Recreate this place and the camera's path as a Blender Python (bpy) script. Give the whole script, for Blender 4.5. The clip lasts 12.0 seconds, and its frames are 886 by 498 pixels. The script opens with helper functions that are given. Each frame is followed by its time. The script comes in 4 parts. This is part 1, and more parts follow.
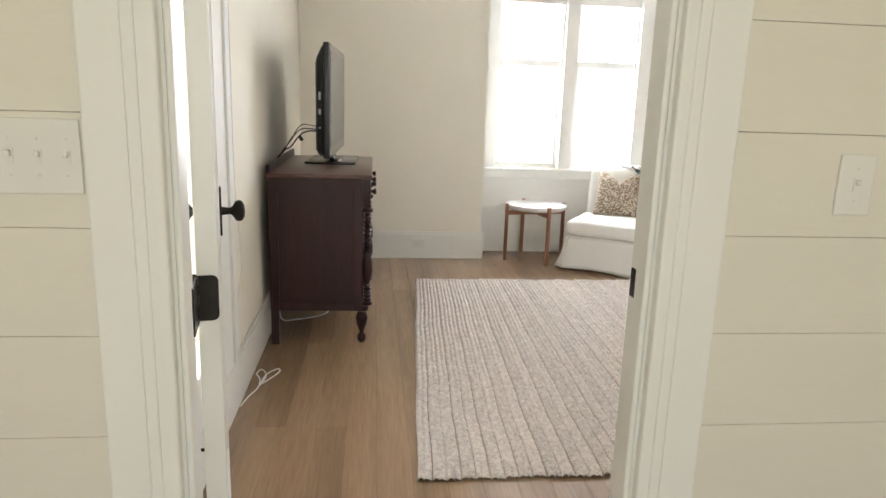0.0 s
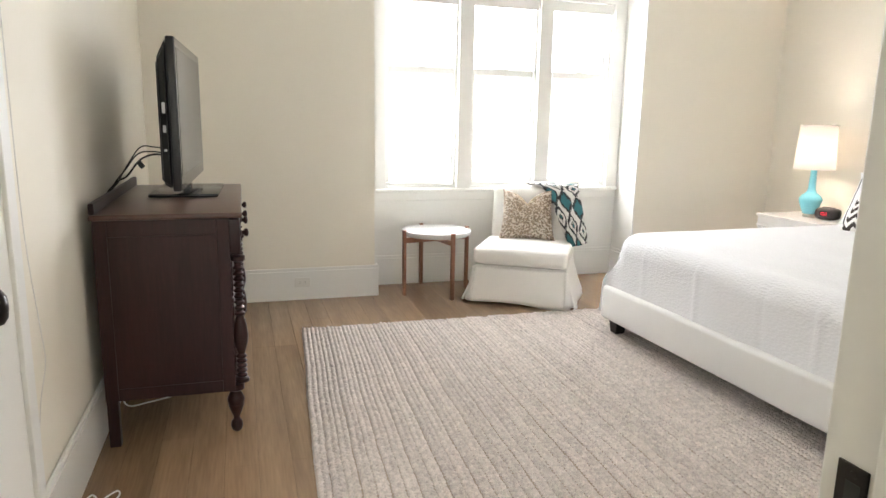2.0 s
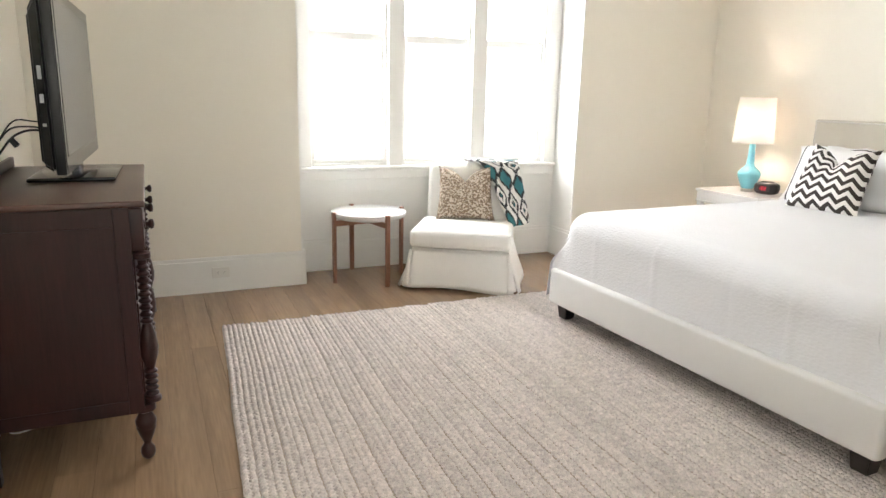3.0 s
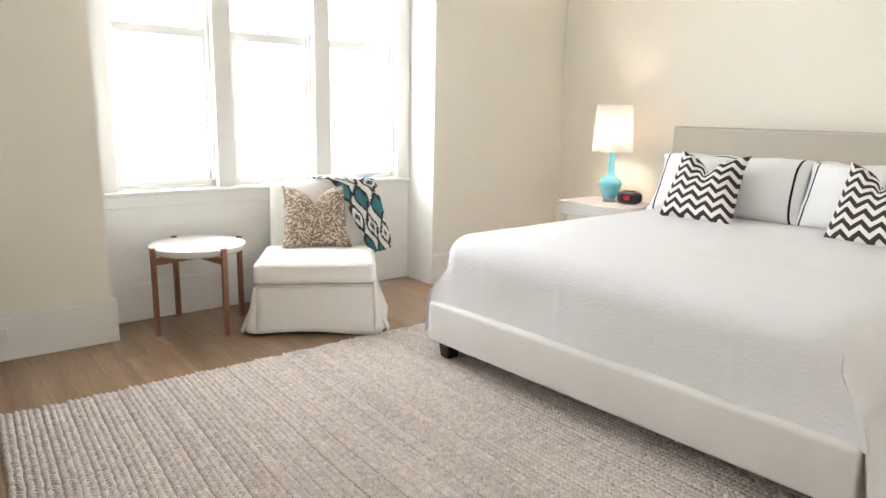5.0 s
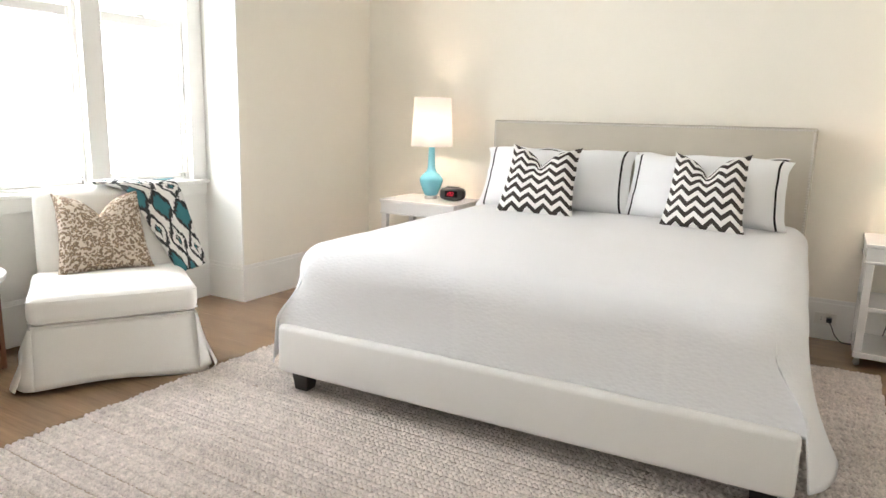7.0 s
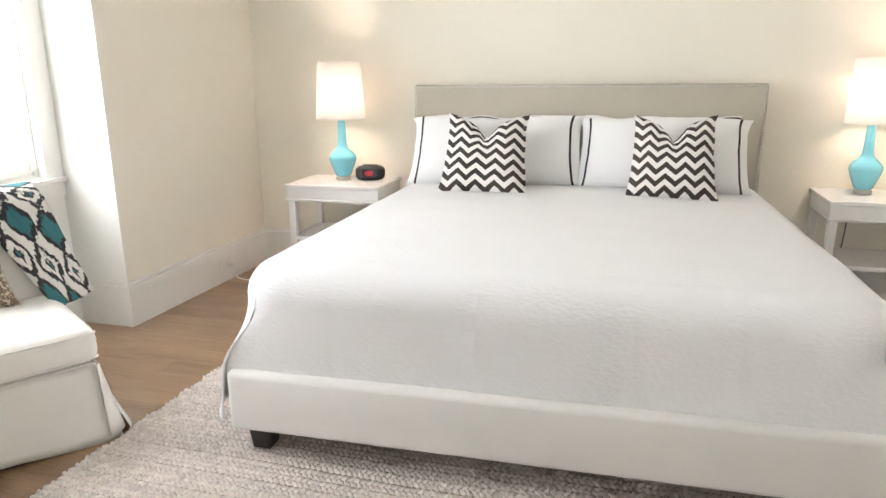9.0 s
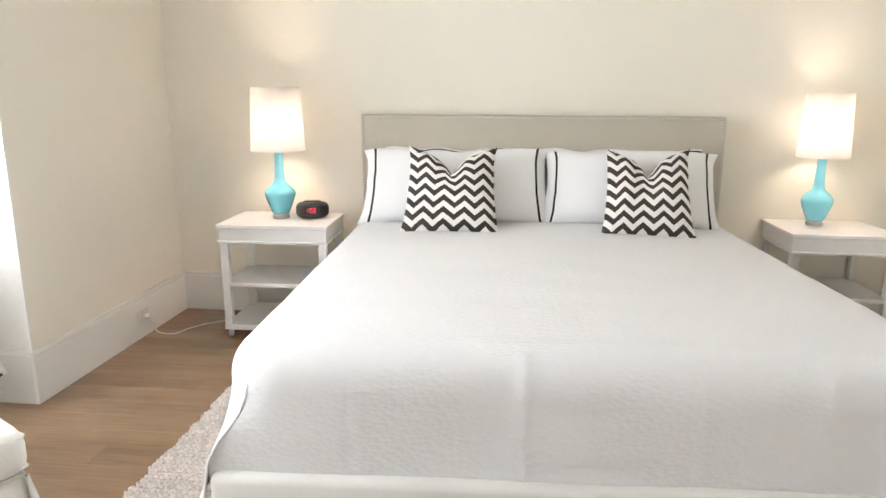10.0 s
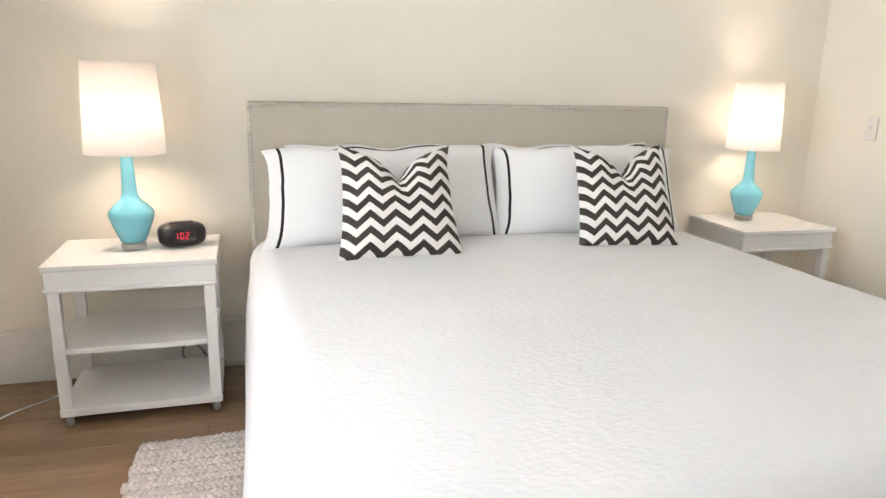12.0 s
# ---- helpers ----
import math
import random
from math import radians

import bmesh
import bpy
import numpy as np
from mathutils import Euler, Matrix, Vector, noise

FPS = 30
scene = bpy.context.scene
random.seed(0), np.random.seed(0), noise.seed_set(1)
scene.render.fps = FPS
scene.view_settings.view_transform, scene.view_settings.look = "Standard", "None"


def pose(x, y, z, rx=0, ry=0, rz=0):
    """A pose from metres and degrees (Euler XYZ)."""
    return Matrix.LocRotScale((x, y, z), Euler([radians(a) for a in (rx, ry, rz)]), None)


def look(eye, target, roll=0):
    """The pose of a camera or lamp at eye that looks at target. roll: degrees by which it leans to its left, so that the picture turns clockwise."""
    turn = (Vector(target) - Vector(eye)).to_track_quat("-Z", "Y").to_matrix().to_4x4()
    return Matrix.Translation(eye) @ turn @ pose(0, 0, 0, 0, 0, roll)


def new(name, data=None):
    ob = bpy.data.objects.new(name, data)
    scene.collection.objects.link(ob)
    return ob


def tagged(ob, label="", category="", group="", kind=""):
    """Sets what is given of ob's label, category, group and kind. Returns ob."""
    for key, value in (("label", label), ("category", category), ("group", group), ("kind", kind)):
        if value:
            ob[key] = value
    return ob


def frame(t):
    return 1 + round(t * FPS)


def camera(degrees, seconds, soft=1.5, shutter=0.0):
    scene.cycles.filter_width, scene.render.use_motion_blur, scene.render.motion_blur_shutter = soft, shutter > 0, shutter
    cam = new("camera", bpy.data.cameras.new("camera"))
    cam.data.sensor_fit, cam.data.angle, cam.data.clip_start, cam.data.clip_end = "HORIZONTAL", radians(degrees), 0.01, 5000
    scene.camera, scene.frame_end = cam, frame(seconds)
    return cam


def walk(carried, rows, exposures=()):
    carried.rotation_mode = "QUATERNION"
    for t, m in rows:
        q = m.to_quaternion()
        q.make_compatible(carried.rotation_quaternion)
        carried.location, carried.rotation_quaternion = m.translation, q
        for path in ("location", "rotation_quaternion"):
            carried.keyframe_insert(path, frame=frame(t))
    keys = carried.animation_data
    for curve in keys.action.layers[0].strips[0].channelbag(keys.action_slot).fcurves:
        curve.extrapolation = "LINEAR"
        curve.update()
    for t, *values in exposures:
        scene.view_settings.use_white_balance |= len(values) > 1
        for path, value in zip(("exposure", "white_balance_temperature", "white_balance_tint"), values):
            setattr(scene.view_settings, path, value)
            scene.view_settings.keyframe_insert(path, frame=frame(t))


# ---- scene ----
cam = camera(66.8, 12.0)
PATH = [
    (0, (0.217, 0.627, 1.38), (0.429, 2.568, 0.946), 1.9),
    (0.5, (0.224, 0.855, 1.379), (0.518, 2.793, 0.983), 2.1),
    (1, (0.241, 1.078, 1.365), (0.582, 3.014, 0.996), 1.1),
    (1.5, (0.251, 1.265, 1.365), (0.696, 3.181, 0.999), 0.9),
    (2, (0.223, 1.452, 1.362), (0.79, 3.331, 0.977), 1.1),
    (2.5, (0.219, 1.642, 1.345), (0.897, 3.477, 0.93), 1.3),
    (3, (0.244, 1.834, 1.341), (1.027, 3.618, 0.888), 1.3),
    (5, (0.374, 2.511, 1.284), (1.6, 4.04, 0.884), 1.1),
    (5.5, (0.376, 2.675, 1.267), (1.724, 4.104, 0.896), 0.5),
    (6, (0.386, 2.819, 1.248), (1.865, 4.118, 0.893), 0.7),
    (6.5, (0.366, 3.006, 1.224), (1.972, 4.143, 0.864), 1.3),
    (7, (0.359, 3.178, 1.226), (2.06, 4.156, 0.84), 1.5),
    (9, (0.654, 3.921, 1.259), (2.516, 4.46, 0.764), -0.5),
    (9.5, (0.75, 4.215, 1.288), (2.662, 4.567, 0.819), 0.1),
    (10, (0.883, 4.414, 1.314), (2.824, 4.603, 0.871), 0.3),
    (10.5, (1.068, 4.631, 1.298), (3.025, 4.645, 0.884), 0.4),
    (11, (1.249, 4.812, 1.308), (3.201, 4.67, 0.895), 0.3),
    (11.5, (1.435, 5.0, 1.306), (3.363, 4.68, 0.883), 0.5),
    (12, (1.691, 5.174, 1.298), (3.567, 4.67, 0.823), 1.2),
]
walk(cam, [(t, look(eye, target, roll)) for t, eye, target, roll in PATH], [(0, 0.44), (3, 0.49), (5, 0.38), (7, 0.40), (9, 0.37), (12, 0.23)])

# ---- world and large lights ----
world = bpy.data.worlds.new("sky")
scene.world = world
world.use_nodes = True
wn = world.node_tree.nodes
sky = wn.new("ShaderNodeTexSky")
sky.sky_type, sky.sun_disc = "NISHITA", False
sky.sun_elevation, sky.sun_rotation = radians(62), radians(169)
wn["Background"].inputs["Strength"].default_value = 0.12
world.node_tree.links.new(sky.outputs[0], wn["Background"].inputs["Color"])


def lamp(name, kind, energy, color, m, **more):
    data = bpy.data.lights.new(name, kind)
    data.energy, data.color = energy, color
    ob = new(name, data)
    ob.matrix_world = m
    return ob, data


# daylight through the triple window and the side window; added fill at the hall's open end
day, d = lamp("window_daylight", "AREA", 158, (0.90, 0.92, 1.0), look((2.31, 7.05, 1.6), (2.31, 4.0, 1.9)))
d.shape, d.size, d.size_y = "RECTANGLE", 2.3, 1.9
side, d = lamp("side_window_daylight", "AREA", 98, (0.95, 0.95, 1.0), look((-1.25, 3.0, 1.7), (1.0, 3.1, 0.5)))
d.shape, d.size, d.size_y = "RECTANGLE", 2.2, 2.4
# fill lamp added behind the camera, its source is unseen
hall, d = lamp("hall_fill", "AREA", 21, (1.0, 0.98, 0.89), look((0.3, -1.27, 1.4), (0.3, 2.0, 1.3)))
d.shape, d.size, d.size_y = "RECTANGLE", 2.2, 2.0
sun, d = lamp("sun", "SUN", 4.0, (1.0, 0.96, 0.9), look((2, -10, 20), (0, 0, 0)))
d.angle = radians(3)


# ---- materials ----
def material(name, color, rough=0.6, metal=0.0, vary=0.06, grain=40.0, patch=3.0, bump=0.1, spec=0.5, stretch=(1, 1, 1), piece=0.0, coord="Object"):
    """A surface with colour variation at two scales and fine relief."""
    m = bpy.data.materials.new(name)
    m.use_nodes = True
    n, l = m.node_tree.nodes, m.node_tree.links
    b = n["Principled BSDF"]
    b.inputs["Roughness"].default_value = rough
    b.inputs["Metallic"].default_value = metal
    b.inputs["Specular IOR Level"].default_value = spec
    tc, mp = n.new("ShaderNodeTexCoord"), n.new("ShaderNodeMapping")
    mp.inputs["Scale"].default_value = stretch
    l.new(n.new("ShaderNodeNewGeometry").outputs["Position"] if coord == "World" else tc.outputs[coord], mp.inputs[0])
    fine, wide = n.new("ShaderNodeTexNoise"), n.new("ShaderNodeTexNoise")
    fine.inputs["Scale"].default_value, fine.inputs["Detail"].default_value = grain, 4
    wide.inputs["Scale"].default_value, wide.inputs["Detail"].default_value = patch, 2
    l.new(mp.outputs[0], fine.inputs[0]), l.new(mp.outputs[0], wide.inputs[0])
    add = n.new("ShaderNodeMath")
    add.operation = "ADD"
    l.new(fine.outputs[0], add.inputs[0]), l.new(wide.outputs[0], add.inputs[1])
    last = add.outputs[0]
    if piece:
        info, scale, plus = n.new("ShaderNodeObjectInfo"), n.new("ShaderNodeMath"), n.new("ShaderNodeMath")
        scale.operation, scale.inputs[1].default_value = "MULTIPLY", piece
        l.new(info.outputs["Random"], scale.inputs[0])
        l.new(scale.outputs[0], plus.inputs[0]), l.new(last, plus.inputs[1])
        last = plus.outputs[0]
    span = n.new("ShaderNodeMapRange")
    span.inputs["From Min"].default_value, span.inputs["From Max"].default_value = 0.6, 1.4 + piece
    l.new(last, span.inputs[0])
    ramp = n.new("ShaderNodeMix")
    ramp.data_type = "RGBA"
    ramp.inputs["A"].default_value = (*[c * (1 - vary) for c in color], 1)
    ramp.inputs["B"].default_value = (*[min(1, c * (1 + vary)) for c in color], 1)
    l.new(span.outputs[0], ramp.inputs["Factor"])
    l.new(ramp.outputs["Result"], b.inputs["Base Color"])
    if bump:
        bp = n.new("ShaderNodeBump")
        bp.inputs["Strength"].default_value, bp.inputs["Distance"].default_value = bump, 0.004
        l.new(fine.outputs[0], bp.inputs["Height"])
        l.new(bp.outputs[0], b.inputs["Normal"])
    return m


def node(m, kind, **values):
    made = m.node_tree.nodes.new(kind)
    for key, value in values.items():
        if key == "operation":
            made.operation = value
        else:
            made.inputs[int(key[1:])].default_value = value
    return made


def link(m, a, b):
    m.node_tree.links.new(a, b)


def math_node(m, operation, a, b=0.0):
    made = node(m, "ShaderNodeMath", operation=operation)
    for i, v in enumerate((a, b)):
        if isinstance(v, (int, float)):
            made.inputs[i].default_value = v
        else:
            link(m, v, made.inputs[i])
    return made.outputs[0]


def mixed(m, factor, a, b):
    made = m.node_tree.nodes.new("ShaderNodeMix")
    made.data_type = "RGBA"
    for key, v in (("Factor", factor), ("A", a), ("B", b)):
        if isinstance(v, tuple):
            made.inputs[key].default_value = (*v, 1)
        else:
            link(m, v, made.inputs[key])
    return made.outputs["Result"]


WALL = material("cream_wall_paint", (0.865, 0.821, 0.710), 0.7, vary=0.015, grain=180, bump=0.05)
TRIM = material("white_trim_paint", (0.85, 0.84, 0.79), 0.35, vary=0.012, grain=90, bump=0.03)
CEILING = material("white_ceiling_paint", (0.90, 0.895, 0.87), 0.8, vary=0.015, grain=150, bump=0.05)
SHIPLAP = material("painted_board", (0.78, 0.738, 0.640), 0.4, vary=0.02, grain=60, bump=0.06, stretch=(0.3, 1, 3))
# darker jute: the shade between the braids is put into this colour
JUTE_SHADE = material("shadowed_jute_backing", (0.38, 0.315, 0.255), 0.95, vary=0.25, grain=150, bump=0.5, spec=0.1)
JUTE = material("braided_jute", (0.655, 0.588, 0.532), 0.9, vary=0.38, grain=170, patch=45.0, bump=0.35, spec=0.12, piece=0.13, coord="World")
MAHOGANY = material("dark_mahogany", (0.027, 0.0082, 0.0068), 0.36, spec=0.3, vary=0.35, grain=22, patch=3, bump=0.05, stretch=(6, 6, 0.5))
# paler than the other mahogany, grain turned along the top
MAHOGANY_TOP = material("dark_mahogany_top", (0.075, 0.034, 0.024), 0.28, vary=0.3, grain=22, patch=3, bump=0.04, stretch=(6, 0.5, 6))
LINEN = material("white_linen_upholstery", (0.77, 0.755, 0.715), 0.85, vary=0.03, grain=260, patch=5, bump=0.25, spec=0.2)
GREY_LINEN = material("grey_linen_upholstery", (0.52, 0.48, 0.395), 0.85, vary=0.05, grain=300, patch=6, bump=0.3, spec=0.2)
COTTON = material("white_cotton", (0.85, 0.85, 0.84), 0.85, vary=0.015, grain=200, patch=4, bump=0.15, spec=0.2)
SLIPCOVER = material("off_white_slipcover", (0.85, 0.83, 0.775), 0.85, vary=0.025, grain=220, patch=5, bump=0.2, spec=0.2)
LACQUER = material("white_lacquer", (0.83, 0.82, 0.79), 0.22, vary=0.01, grain=30, bump=0.02)
WHITE_TOP = material("white_enamel", (0.78, 0.78, 0.75), 0.25, vary=0.01, grain=30, bump=0.02)
COPPER_WOOD = material("reddish_walnut", (0.27, 0.115, 0.06), 0.4, vary=0.25, grain=25, bump=0.05, stretch=(8, 8, 0.6))
TURQUOISE = material("turquoise_glass", (0.25, 0.68, 0.79), 0.12, vary=0.04, grain=8, bump=0.0)
CHROME = material("brushed_nickel", (0.58, 0.56, 0.52), 0.36, 1.0, vary=0.05, grain=120, bump=0.03)
NAIL = material("nickel_nail", (0.62, 0.60, 0.55), 0.42, 0.75, vary=0.05, grain=120, bump=0.0)
BRONZE = material("dark_bronze", (0.022, 0.018, 0.015), 0.38, 0.6, vary=0.2, grain=60, bump=0.05)
BLACK = material("black_plastic", (0.012, 0.012, 0.013), 0.3, vary=0.1, grain=80, bump=0.02)
CASE = material("black_gloss_plastic", (0.008, 0.008, 0.009), 0.15, vary=0.1, grain=80, bump=0.0)
DARK_LEG = material("black_stained_wood", (0.018, 0.013, 0.011), 0.4, vary=0.25, grain=40, bump=0.05)
PLASTIC = material("white_plastic", (0.80, 0.78, 0.72), 0.35, vary=0.01, grain=80, bump=0.0)
SCREEN = material("matte_screen", (0.10, 0.098, 0.09), 0.22, vary=0.05, grain=50, bump=0.0)
GREEN = material("garden_ground", (0.10, 0.13, 0.06), 0.9, vary=0.4, grain=6, patch=0.8, bump=0.3)
CONCRETE = material("pale_concrete", (0.55, 0.54, 0.50), 0.8, vary=0.12, grain=30, patch=1.5, bump=0.2)
SLOT = material("dark_slot", (0.02, 0.02, 0.02), 0.6, vary=0.1, bump=0.0)
CORD = material("white_cord", (0.75, 0.73, 0.68), 0.5, vary=0.03, bump=0.0)
SILVER = material("silver_label", (0.45, 0.45, 0.46), 0.4, 0.3, vary=0.1, bump=0.0)


OAK = material("oak_floor", (0.272, 0.176, 0.102), 0.15, vary=0.34, grain=15, patch=1.6, bump=0.02, stretch=(7, 0.35, 1), piece=0.40, coord="World")


def glass_material():
    m = bpy.data.materials.new("window_glass")
    m.use_nodes = True
    n = m.node_tree.nodes
    n.remove(n["Principled BSDF"])
    clear, shine, mix = n.new("ShaderNodeBsdfTransparent"), n.new("ShaderNodeBsdfGlossy"), n.new("ShaderNodeMixShader")
    shine.inputs["Roughness"].default_value = 0.02
    mix.inputs[0].default_value = 0.04
    link(m, clear.outputs[0], mix.inputs[1]), link(m, shine.outputs[0], mix.inputs[2])
    link(m, mix.outputs[0], n["Material Output"].inputs[0])
    return m


GLASS = glass_material()


def shade_material():
    m = material("lamp_shade_fabric", (0.86, 0.83, 0.77), 0.9, vary=0.03, grain=250, bump=0.1)
    n = m.node_tree.nodes
    thin, mix = n.new("ShaderNodeBsdfTranslucent"), n.new("ShaderNodeMixShader")
    thin.inputs[0].default_value = (0.84, 0.83, 0.82, 1)
    mix.inputs[0].default_value = 0.72
    link(m, n["Principled BSDF"].outputs[0], mix.inputs[1]), link(m, thin.outputs[0], mix.inputs[2])
    link(m, mix.outputs[0], n["Material Output"].inputs[0])
    return m


SHADE = shade_material()


def glow(name, color, strength):
    m = bpy.data.materials.new(name)
    m.use_nodes = True
    b = m.node_tree.nodes["Principled BSDF"]
    b.inputs["Base Color"].default_value = (*color, 1)
    b.inputs["Emission Color"].default_value, b.inputs["Emission Strength"].default_value = (*color, 1), strength
    return m


BULB = glow("lit_bulb", (1.0, 0.86, 0.74), 10)
RED = glow("red_digits", (0.9, 0.02, 0.06), 0.55)


def uv_parts(m):
    tc, sep = m.node_tree.nodes.new("ShaderNodeTexCoord"), m.node_tree.nodes.new("ShaderNodeSeparateXYZ")
    link(m, tc.outputs["UV"], sep.inputs[0])
    return tc.outputs["UV"], sep.outputs[0], sep.outputs[1]


def chevron_material():
    m = material("chevron_cotton", (0.8, 0.8, 0.8), 0.85, vary=0.02, grain=200, bump=0.2, spec=0.2)
    _, u, v = uv_parts(m)
    tri = math_node(m, "PINGPONG", math_node(m, "MULTIPLY", u, 9.2), 1.0)
    row = math_node(m, "ADD", math_node(m, "MULTIPLY", v, 7.4), math_node(m, "MULTIPLY", tri, 0.70))
    dark = math_node(m, "GREATER_THAN", math_node(m, "FRACT", row), 0.5)
    link(m, mixed(m, dark, (0.82, 0.80, 0.76), (0.055, 0.045, 0.038)), m.node_tree.nodes["Principled BSDF"].inputs["Base Color"])
    return m


def striped_material():
    m = material("bordered_pillow_cotton", (0.87, 0.845, 0.80), 0.85, vary=0.015, grain=200, bump=0.2, spec=0.2)
    _, u, v = uv_parts(m)
    off = math_node(m, "ABSOLUTE", math_node(m, "SUBTRACT", math_node(m, "ABSOLUTE", math_node(m, "SUBTRACT", u, 0.5)), 0.447))
    dark = math_node(m, "LESS_THAN", off, 0.0062)
    link(m, mixed(m, dark, (0.86, 0.86, 0.85), (0.020, 0.018, 0.018)), m.node_tree.nodes["Principled BSDF"].inputs["Base Color"])
    return m


def edged_material():
    m = material("edged_pillow_cotton", (0.87, 0.845, 0.80), 0.85, vary=0.015, grain=200, bump=0.2, spec=0.2)
    _, u, v = uv_parts(m)
    off = math_node(m, "ABSOLUTE", math_node(m, "SUBTRACT", v, math_node(m, "ADD", 0.925, math_node(m, "MULTIPLY", u, 0.045))))
    dark = math_node(m, "LESS_THAN", off, 0.010)
    link(m, mixed(m, dark, (0.86, 0.86, 0.85), (0.020, 0.018, 0.018)), m.node_tree.nodes["Principled BSDF"].inputs["Base Color"])
    return m


def leopard_material():
    m = material("leopard_print_cotton", (0.8, 0.8, 0.8), 0.85, vary=0.02, grain=200, bump=0.2, spec=0.2)
    uv, u, v = uv_parts(m)
    warp = node(m, "ShaderNodeTexNoise", _2=14.0)
    link(m, uv, warp.inputs["Vector"])
    add = node(m, "ShaderNodeVectorMath", operation="MULTIPLY_ADD")
    link(m, warp.outputs["Color"], add.inputs[0])
    add.inputs[1].default_value = (0.09, 0.09, 0.09)
    link(m, uv, add.inputs[2])
    cell = m.node_tree.nodes.new("ShaderNodeTexVoronoi")
    cell.inputs["Scale"].default_value = 27
    link(m, add.outputs[0], cell.inputs["Vector"])
    dist = cell.outputs["Distance"]
    tone = mixed(m, math_node(m, "LESS_THAN", dist, 0.27), (0.60, 0.52, 0.42), (0.44, 0.33, 0.22))
    ring = math_node(m, "MULTIPLY", math_node(m, "GREATER_THAN", dist, 0.23), math_node(m, "LESS_THAN", dist, 0.56))
    gaps = node(m, "ShaderNodeTexNoise", _2=30.0)
    link(m, uv, gaps.inputs["Vector"])
    ring = math_node(m, "MULTIPLY", ring, math_node(m, "GREATER_THAN", gaps.outputs[0], 0.34))
    link(m, mixed(m, ring, tone, (0.20, 0.145, 0.10)), m.node_tree.nodes["Principled BSDF"].inputs["Base Color"])
    return m


def ikat_material():
    m = material("ikat_throw_cotton", (0.8, 0.8, 0.8), 0.9, vary=0.02, grain=200, bump=0.25, spec=0.15)
    uv, u, v = uv_parts(m)
    fray = node(m, "ShaderNodeTexNoise", _2=34.0)
    link(m, uv, fray.inputs["Vector"])
    jag = math_node(m, "MULTIPLY", math_node(m, "SUBTRACT", fray.outputs[0], 0.5), 0.35)
    a = math_node(m, "ADD", math_node(m, "MULTIPLY", u, 2.7), 0.15)
    row = math_node(m, "FLOOR", a)
    b = math_node(m, "ADD", math_node(m, "MULTIPLY", v, 4.8), math_node(m, "ADD", math_node(m, "MULTIPLY", row, 0.3), 0.35))
    odd = math_node(m, "MODULO", math_node(m, "FLOOR", b), 2.0)
    fa = math_node(m, "ABSOLUTE", math_node(m, "SUBTRACT", math_node(m, "FRACT", a), 0.5))
    fb = math_node(m, "ABSOLUTE", math_node(m, "SUBTRACT", math_node(m, "FRACT", b), 0.5))
    r = math_node(m, "ADD", math_node(m, "ADD", math_node(m, "MULTIPLY", fa, 0.86), fb), math_node(m, "MULTIPLY", jag, 1.1))
    WHITE_INK, BLACK_INK, TEAL_INK = (0.76, 0.74, 0.69), (0.05, 0.05, 0.05), (0.06, 0.19, 0.21)
    teal = mixed(m, math_node(m, "LESS_THAN", r, 0.40), BLACK_INK, TEAL_INK)
    teal = mixed(m, math_node(m, "GREATER_THAN", r, 0.60), teal, WHITE_INK)
    pale = mixed(m, math_node(m, "LESS_THAN", r, 0.36), BLACK_INK, WHITE_INK)
    pale = mixed(m, math_node(m, "LESS_THAN", r, 0.16), pale, BLACK_INK)
    pale = mixed(m, math_node(m, "LESS_THAN", r, 0.07), pale, TEAL_INK)
    pale = mixed(m, math_node(m, "GREATER_THAN", r, 0.54), pale, WHITE_INK)
    body = mixed(m, odd, teal, pale)
    link(m, body, m.node_tree.nodes["Principled BSDF"].inputs["Base Color"])
    return m


def matelasse_material():
    m = material("white_matelasse", (0.815, 0.813, 0.812), 0.85, vary=0.012, grain=160, patch=3, bump=0.15, spec=0.2)
    tc = m.node_tree.nodes.new("ShaderNodeTexCoord")
    wave = m.node_tree.nodes.new("ShaderNodeTexVoronoi")
    wave.inputs["Scale"].default_value = 92
    mp = m.node_tree.nodes.new("ShaderNodeMapping")
    mp.inputs["Scale"].default_value = (1.0, 0.55, 1.0)
    link(m, tc.outputs["Object"], mp.inputs[0]), link(m, mp.outputs[0], wave.inputs["Vector"])
    old = m.node_tree.nodes["Bump"]
    bp = m.node_tree.nodes.new("ShaderNodeBump")
    bp.inputs["Strength"].default_value, bp.inputs["Distance"].default_value = 0.33, 0.004
    link(m, wave.outputs["Distance"], bp.inputs["Height"]), link(m, old.outputs[0], bp.inputs["Normal"])
    link(m, bp.outputs[0], m.node_tree.nodes["Principled BSDF"].inputs["Normal"])
    return m


EDGED = edged_material()
CHEVRON, STRIPED, LEOPARD, IKAT, MATELASSE = chevron_material(), striped_material(), leopard_material(), ikat_material(), matelasse_material()


